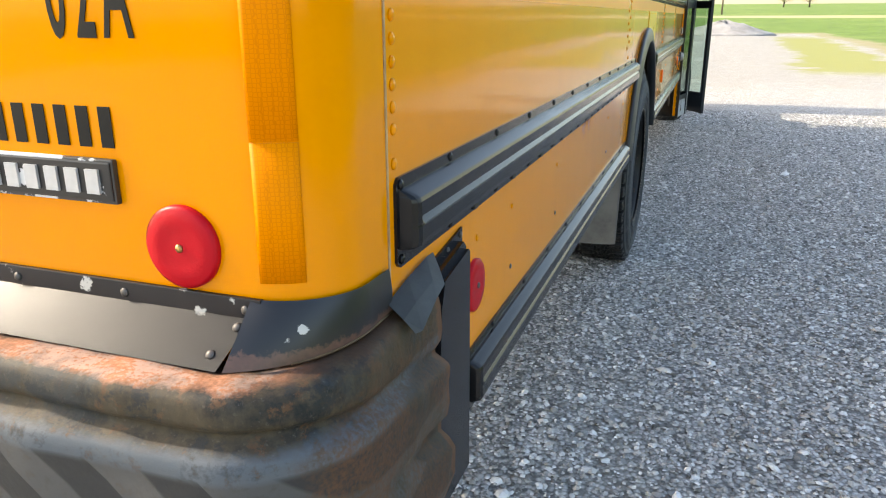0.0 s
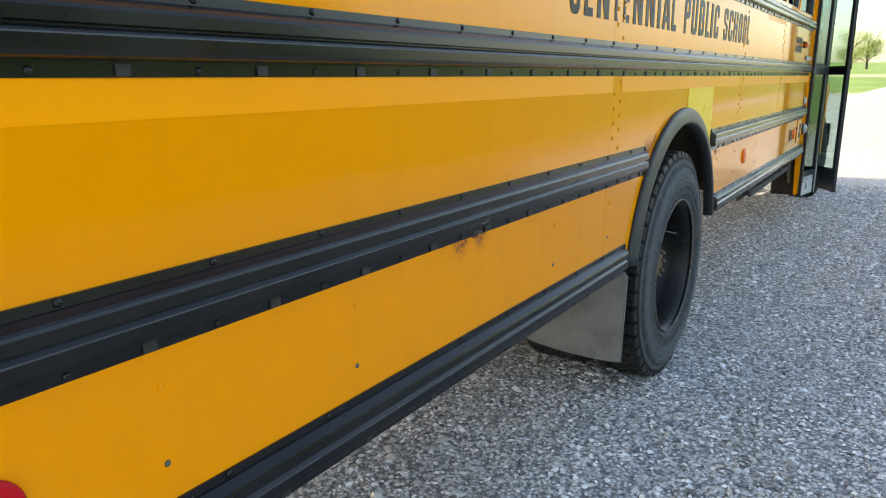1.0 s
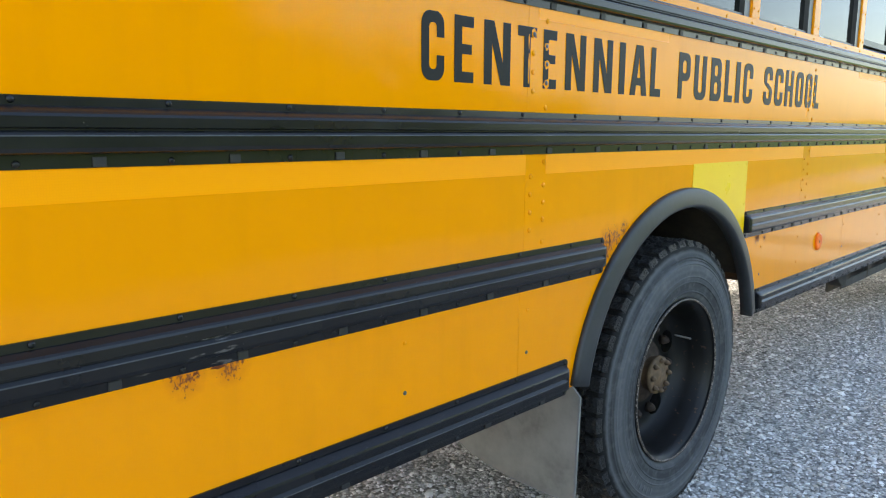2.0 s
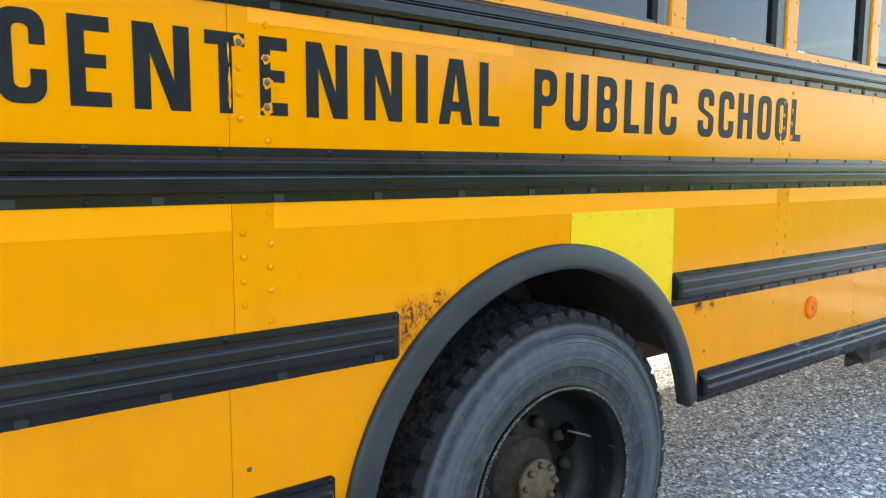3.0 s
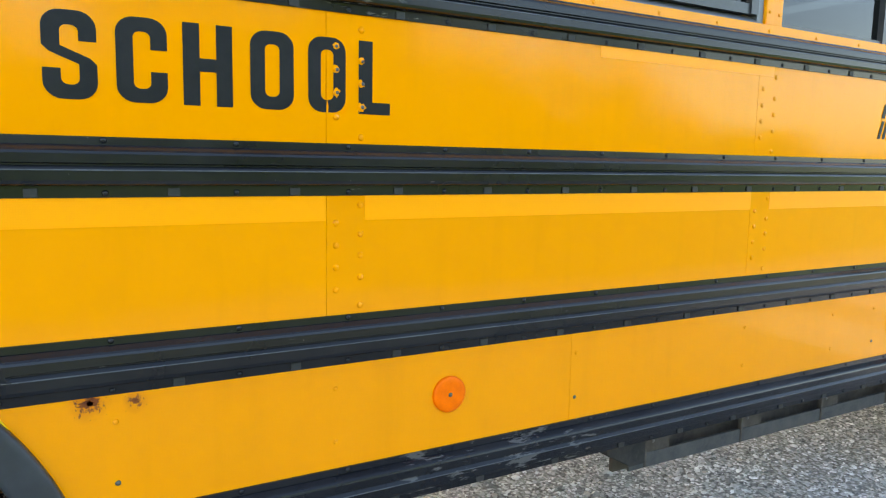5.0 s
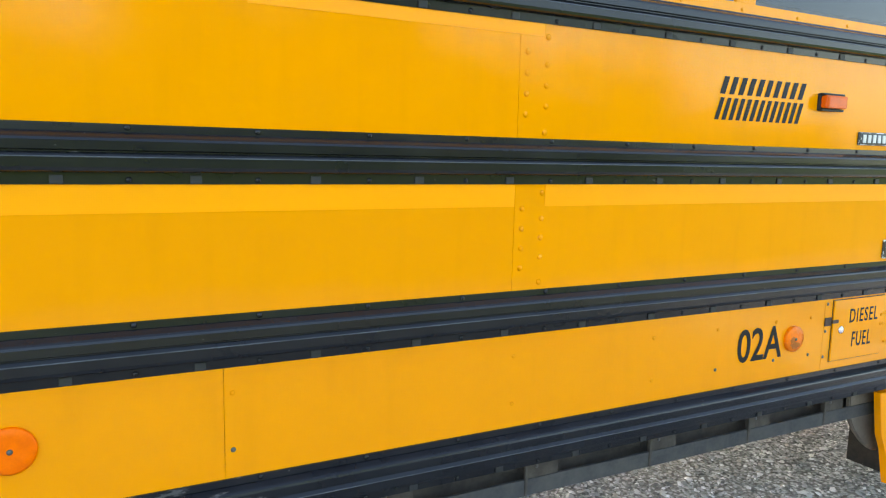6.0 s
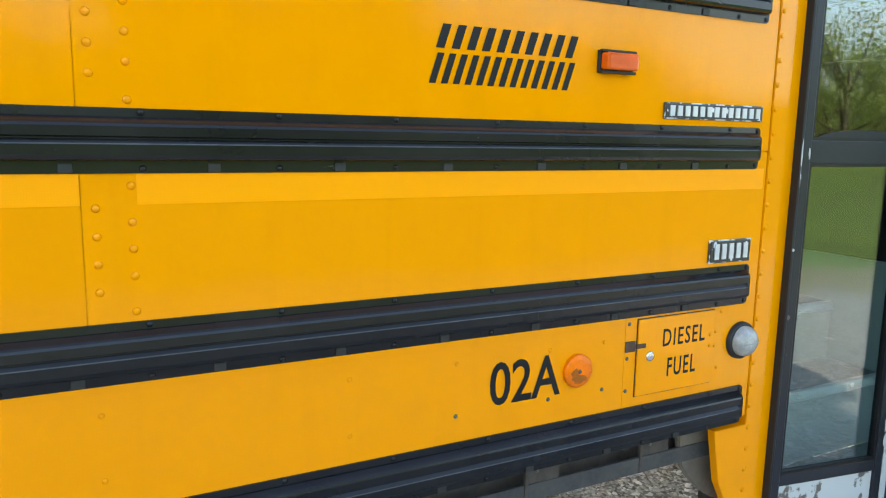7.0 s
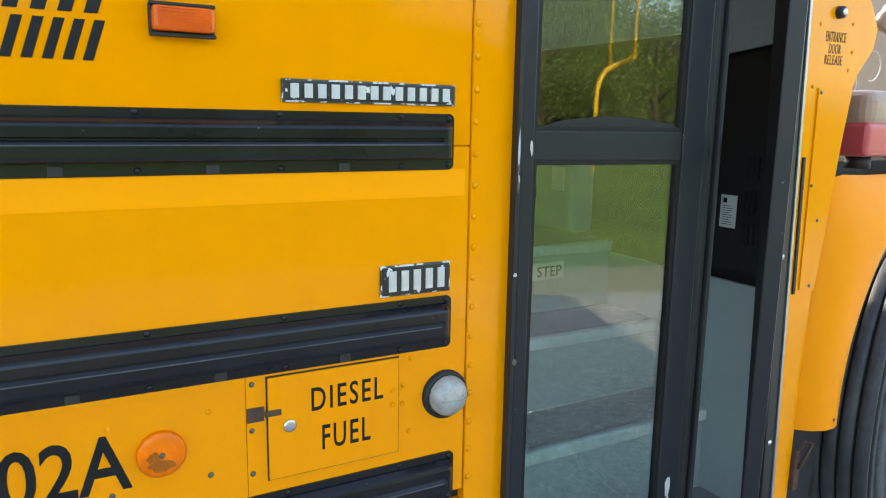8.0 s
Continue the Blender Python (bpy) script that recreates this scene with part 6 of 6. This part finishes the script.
def entrance():
    leaf = door_leaf("rear_door_leaf", (0.012, 7.994), (0.155, 0.988), 0.470, "black framed glazed entrance door leaf standing ajar", (0.031, 0.407))
    for u0, u1, d in ((0.472, 0.492, 0.008), (0.494, 0.508, 0.002), (0.510, 0.523, 0.010)):
        part("edge_seal", box(-0.016, d, u0, u1, 0.25, 2.30, 0.006), SEAL, leaf, "black rubber closing edge")
    part("worn_edge", box(0.0155, 0.017, 0.435, 0.458, 0.24, 0.50, 0.002), WORN_PANEL, leaf)
    part("hinge_strip", box(-0.015, 0.02, -0.012, -0.001, 0.25, 2.30, 0.004), SEAL, leaf)
    # sagging seal at the foot of the upper pane
    b = prism([(0.06, 1.455)] + [(0.06 + 0.34 * k / 12, 1.455 + 0.022 * math.sin(math.pi * k / 12) ** 0.6) for k in range(13)], 0.002, 0.005)
    part("sagging_seal", b, SEAL, leaf)
    door_leaf("front_door_leaf", (0.014, 8.86), (0.579, -0.815), 0.44, "black framed glazed entrance door leaf swung outward", (0.05, 0.395))
    # paint knocked off the frame
    rng = random.Random(4)
    for u, z, a, h in ((0.024, 1.41, 0.004, 0.017), (-0.007, 1.40, 0.0025, 0.05), (-0.006, 1.335, 0.003, 0.022), (-0.001, 0.945, 0.006, 0.009), (-0.006, 1.14, 0.006, 0.004), (0.4365, 0.575, 0.009, 0.035), (0.439, 0.52, 0.010, 0.03), (0.44, 0.455, 0.007, 0.02)):
        ring = [(u + a * math.cos(t) * rng.uniform(0.6, 1.1), z + h * math.sin(t) * rng.uniform(0.7, 1.1)) for t in (2 * math.pi * k / 9 for k in range(9))]
        part("bare_chip", prism(ring, 0.0152 if u > 0 else 0.0202, 0.0158 if u > 0 else 0.0208), WORN_PANEL, leaf)
    # front post, raked forward towards its foot
    rake = lambda z: 0.036 * (1.65 - z)
    def raked(x0, x1, y0, y1, z0, z1, bevel):
        b = box(x0, x1, y0, y1, z0, z1, bevel)
        for v in b.verts:
            v.co.y += rake(v.co.z)
        return b
    part("front_post", raked(-0.06, 0.012, 8.866, 8.907, 0.25, 2.62, 0.006), DASH, bus, "black door opening post")
    part("post_edge", raked(-0.02, 0.016, 8.908, 8.918, 0.25, 2.62, 0.002), ALUM, bus, "bright metal edging strip")
    for y, z in ((8.888, 1.760), (8.878, 1.105), (8.885, 0.55)):
        part("post_screw", lathe_x(((0.012, 0.009), (0.015, 0.008), (0.0165, 0.0005)), 14, (0, y + rake(z), z)), CHROME, bus, smooth=True)
    poly = [(8.975, 0.255), (9.045, 0.255), (9.05, 0.60), (9.06, 0.98), (9.10, 1.30), (9.146, 1.57), (9.165, 1.61), (9.225, 1.68), (9.236, 1.74), (9.20, 1.80), (9.15, 1.86), (9.13, 2.62), (8.886, 2.62)]
    cowl = part("cowl_side", prism(poly, -0.05, 0.004, bevel=0.003), YELLOW, bus, "yellow cowl side panel")
    cover = part("cover_plate", prism([(8.987, 1.567), (9.14, 1.568), (9.115, 1.42), (9.075, 1.10), (9.061, 0.992), (8.993, 1.002)], 0.0045, 0.009, bevel=0.001), YELLOW, cowl)
    for y, z in ((8.998, 1.555), (8.998, 1.30), (9.04, 1.20), (9.035, 1.01)):
        shared("screw", SCREW_HEAD, cover, (0.009, y, z))
    for y, z in ((8.972, 1.735), (8.965, 1.57), (9.115, 1.745), (9.125, 1.67), (9.115, 1.62)):
        shared("rivet", RIVET_SMALL, cowl, (0.004, y, z))
    part("release_lock", lathe_x(((0.004, 0.017), (0.018, 0.016), (0.022, 0.01), (0.022, 0.0004)), 20, (0, 9.046, 1.770)), SEAL, cowl, smooth=True)
    part("lock_face", lathe_x(((0.022, 0.009), (0.024, 0.008), (0.024, 0.0004)), 16, (0, 9.046, 1.770)), CHROME, cowl, smooth=True)
    letters("release_lettering", "ENTRANCE", 9.000, 9.089, 1.692, 1.719, cowl, x=0.004, bold=0.0, spacing=1.1)
    letters("release_lettering", "DOOR", 9.018, 9.071, 1.661, 1.687, cowl, x=0.004, bold=0.0, spacing=1.1)
    letters("release_lettering", "RELEASE", 9.004, 9.082, 1.631, 1.657, cowl, x=0.004, bold=0.0, spacing=1.1)
    part("grab_slot", raked(0.004, 0.010, 8.940, 8.952, 0.99, 1.38, 0.003), SEAL, cowl)
    latch = part("hood_latch", box(0.004, 0.02, 9.045, 9.07, 0.37, 0.50, 0.004), HATCH, bus, "rusty iron hood latch")
    part("latch_hook", tube([(0.02, 9.06, 0.44), (0.035, 9.08, 0.49), (0.035, 9.095, 0.52), (0.022, 9.08, 0.525), (0.018, 9.065, 0.49)], 0.006), HATCH, latch)
    # stepwell
    steps = ((0.305, 0.0, -0.22), (0.570, -0.22, -0.45), (0.805, -0.45, -0.70), (1.040, -0.70, -1.0))
    for i, (z, x0, x1) in enumerate(steps):
        part("step_tread", box(x1, x0 - 0.022, 8.02, 8.92, z - 0.03, z), STEP, bus)
        b = bmesh.new()
        rings = [[(x0 - 0.022, y, z + 0.001), (x0, y, z + 0.001), (x0 + 0.004, y, z - 0.003), (x0 + 0.004, y, z - 0.034), (x0 - 0.002, y, z - 0.036), (x0 - 0.022, y, z - 0.030)] for y in (8.02, 8.92)]
        loft(rings, bm=b)
        for k in range(74):
            y = 8.026 + k * 0.0121
            box(x0 + 0.004, x0 + 0.0055, y, y + 0.006, z - 0.031, z - 0.005, 0, b)
        part("step_nosing", b, NOSING, bus, "ribbed white step nosing")
        if i:
            part("step_riser", box(x0 - 0.02, x0 - 0.006, 8.02, 8.92, steps[i - 1][0], z - 0.036), RISER, bus)
    stair = [(-0.03, 0.255), (-0.235, 0.255), (-0.235, 0.525), (-0.465, 0.525), (-0.465, 0.76), (-0.715, 0.76), (-0.715, 0.995), (-1.0, 0.995), (-1.0, 1.45), (-0.03, 1.45)]
    part("stepwell_wall", prism_y(stair, 7.999, 8.018), RISER, bus)
    part("stepwell_skin", prism_y(stair, 7.985, 7.996), UNDER, bus, "dusty black outside of the step box")
    panel = part("stepwell_front_panel", prism_y([(-0.02, 0.25), (-1.0, 0.25), (-1.0, 0.995), (-0.02, 0.995)], 8.922, 8.94), RISER, bus, "grey painted stepwell panel")
    # cab behind the door
    part("dash_side", prism_y([(-0.02, 0.94), (-1.1, 0.94), (-1.1, 1.72), (-0.02, 1.72)], 9.00, 9.04), DASH, bus, "black dash panel")
    b = bmesh.new()
    for r in range(3):
        for k in range(3):
            x = -0.205 + 0.018 * k
            box(x, x + 0.007, 8.995, 9.002, 1.30 - 0.10 * r, 1.37 - 0.10 * r, 0.001, b)
    part("dash_vent", b, SEAL, bus)
    part("cab_trim", prism_y([(-0.06, 1.71), (-0.12, 1.695), (-0.34, 1.672), (-0.36, 2.5), (-0.06, 2.5)], 8.965, 8.985), GREYTRIM, bus, "grey cab trim panel")
    tag = part("paper_tag", box(-0.259, -0.200, 8.956, 8.958, 1.152, 1.252), PAPER, bus, "white printed paper tag")
    b = bmesh.new()
    for k in range(9):
        box(-0.249, -0.249 + (0.036 if k % 3 else 0.024), 8.9548, 8.9557, 1.218 - 0.007 * k, 1.2195 - 0.007 * k, 0, b)
    box(-0.249, -0.236, 8.9548, 8.9557, 1.228, 1.243, 0.0, b)
    part("tag_print", b, INK, tag)
    sign = part("step_sign", box(-0.694, -0.691, 8.29, 8.70, 0.925, 0.985), PAPER, bus, "white caution sign on the riser")
    letters("sign_lettering", "STEP", 8.585, 8.69, 0.935, 0.972, sign, x=-0.691, bold=0.01)
    cover = part("engine_cover", box(-1.9, -0.89, 8.89, 8.995, 1.042, 1.39, 0.02), RISER, bus, "grey-green painted engine cover beside the steps")
    part("cover_label", box(-1.02, -0.945, 8.886, 8.8895, 1.20, 1.29), PAPER, cover)
    part("cover_latch", box(-1.17, -1.12, 8.878, 8.8895, 1.15, 1.21, 0.003), DASH, cover)
    part("door_rod", tube([(-0.05, 8.64, 1.86), (-0.04, 8.89, 1.845)], 0.01), STEELGREY, bus)
    part("cab_floor", box(-2.4, -1.0, 7.98, 9.1, 1.0, 1.03), STEP, bus)
    part("driver_wall", box(-2.4, -0.06, 9.04, 9.07, 0.7, 1.75), DASH, bus)
    part("door_header", box(-0.06, -0.01, 7.98, 8.93, 2.31, 2.5), YELLOW, bus)


def prism_y(poly, y0, y1):
    """A plate with the outline (x, z) from y0 to y1."""
    b = prism(poly, y0, y1)
    for v in b.verts:
        v.co = Vector((v.co.y, v.co.x, v.co.z))
    bmesh.ops.recalc_face_normals(b, faces=list(b.faces))
    return b


def front_fender():
    """Bulging sheet between the cowl and the lip of the wheel opening, with a return flange."""
    back = ((0.0, -0.012, 9.035, 0.565), (0.3, -0.012, 9.045, 0.90), (0.5, -0.014, 9.075, 1.15), (0.62, -0.02, 9.11, 1.27), (0.72, -0.03, 9.17, 1.325), (0.85, -0.03, 9.30, 1.32), (1.0, -0.05, 9.60, 1.32))
    rings = []
    for k in range(25):
        t = k / 24
        i = max(j for j in range(6) if back[j][0] <= t)
        f = (t - back[i][0]) / (back[i + 1][0] - back[i][0])
        q = Vector(back[i][1:]).lerp(Vector(back[i + 1][1:]), f)
        a = radians(182.4 - 42.4 * t)
        lip = Vector((0.04, 10.14 + 0.94 * math.cos(a), 0.60 + 0.94 * math.sin(a)))
        ring = []
        for v, out in ((0.0, 0.0), (0.04, 0.012), (0.12, 0.022), (0.3, 0.034), (0.55, 0.036), (0.8, 0.022), (0.93, 0.008), (1.0, 0.0)):
            p = q.lerp(lip, v)
            p.x += out
            ring.append(p)
        ring += [lip + Vector((-0.006, 0.010, 0.0)), lip + Vector((-0.05, 0.014, 0.0))]
        rings.append(ring)
    f = part("front_fender", loft(rings, closed=False, caps=False), FENDER, bus, "satin orange-yellow rounded front fender", smooth=True)
    shared("screw", SCREW_HEAD, f, (0.052, 9.162, 0.590))
    part("fender_mudguard", prism([(9.06, 0.16), (9.16, 0.16), (9.20, 0.56), (9.04, 0.58)], -0.02, -0.01), SEAL, bus, "black rubber mudguard below the fender")


def front_end():
    wheel("front_wheel", 10.09, 0.542, -0.06, bus, dual=False, ribs=True).rotation_euler = (0, 0, radians(20))
    wheel("front_wheel", 10.09, 0.542, -2.15, bus, dual=False, dish=False, ribs=True)
    part("firewall", box(-2.3, -0.36, 9.62, 9.66, 0.9, 1.78), FIREWALL, bus, "tan grey firewall")
    b = bmesh.new()
    box(-2.3, -0.1, 9.58, 9.66, 1.75, 1.83, 0.01, b)
    part("windshield_sill", b, DASH, bus)
    part("windshield_header", box(-2.3, -0.06, 9.56, 9.62, 2.08, 2.60, 0.01), DASH, bus)
    wb = prism_y([(-2.25, 1.83), (-0.12, 1.83), (-0.12, 2.08), (-2.25, 2.08)], 9.60, 9.605)
    part("windshield", wb, GLASS, bus).visible_shadow = False
    tank = part("coolant_tank", box(-0.24, -0.09, 9.70, 9.93, 1.485, 1.612, 0.055, None, 5), TANK, bus, "translucent coolant tank with red coolant")
    part("coolant", box(-0.242, -0.088, 9.698, 9.932, 1.40, 1.510, 0.022, None, 4), COOLANT, tank, "red coolant seen through plastic")
    part("tank_neck", tube([(-0.16, 9.78, 1.36), (-0.16, 9.78, 1.40)], 0.04), SEAL, tank)
    part("corrugated_hose", tube([(-0.30 + 0.006 * k, 10.05 + 0.004 * k, 1.835 + 0.011 * k) for k in range(22)], [0.036 + 0.004 * (k % 2) for k in range(22)]), TANK, bus, "tan corrugated hose")
    part("wire", tube([(-0.24, 9.93 + 0.05 * math.sin(t), 1.70 + 0.05 * math.cos(t)) for t in (0.3 * k for k in range(12))], 0.0025), CABLE, bus)
    part("wire", tube([(-0.27, 9.85 + 0.05 * math.sin(t), 1.64 + 0.055 * math.cos(t)) for t in (0.3 * k for k in range(12))], 0.0025), CABLE, bus)
    part("engine", box(-1.6, -0.75, 9.75, 11.1, 0.7, 1.35, 0.06), UNDER, bus)
    part("radiator", box(-1.65, -0.7, 11.05, 11.2, 0.6, 1.4, 0.02), UNDER, bus)
    part("front_bumper", box(-2.4, -0.04, 11.32, 11.42, 0.5, 0.8, 0.02), BLACK, bus)
    # hood tipped forward
    part("hood_lining", prism([(11.14, 0.97), (11.19, 0.95), (11.24, 2.2), (11.19, 2.2)], -2.15, -0.22), FIREWALL, bus, "tan-grey underside of the tipped hood")
    hood = part("tilted_hood", prism([(11.2, 0.95), (11.35, 0.85), (11.95, 1.2), (12.05, 2.35), (11.75, 2.45), (11.25, 2.2)], -2.2, -0.25), YELLOW, bus, "yellow hood tipped forward")


def make_bus():
    side_panels()
    side_tape()
    rub_rail(0.43, 7.838, *RAIL_TOP, flange=False)
    rub_rail(0.43, 7.842, *RAIL_UP)
    rub_rail(0.396, 3.142, *RAIL_MID)
    rub_rail(4.197, 7.843, *RAIL_MID)
    rub_rail(0.665, 2.968, *RAIL_LOW)
    rub_rail(4.362, 7.856, *RAIL_LOW)
    patch()
    fender_flare()
    windows_and_upper_body()
    before = set(bus.children)
    rear_end()
    for ob in set(bus.children) - before:
        ob.location += Vector(REAR_AT)
    side_fittings()
    entrance()
    before = set(bus.children)
    front_end()
    for ob in set(bus.children) - before:
        ob.location += Vector(FRONT_AT)
    front_fender()
    under_body()


make_ground()
make_country()
make_bus()
make_gravel()
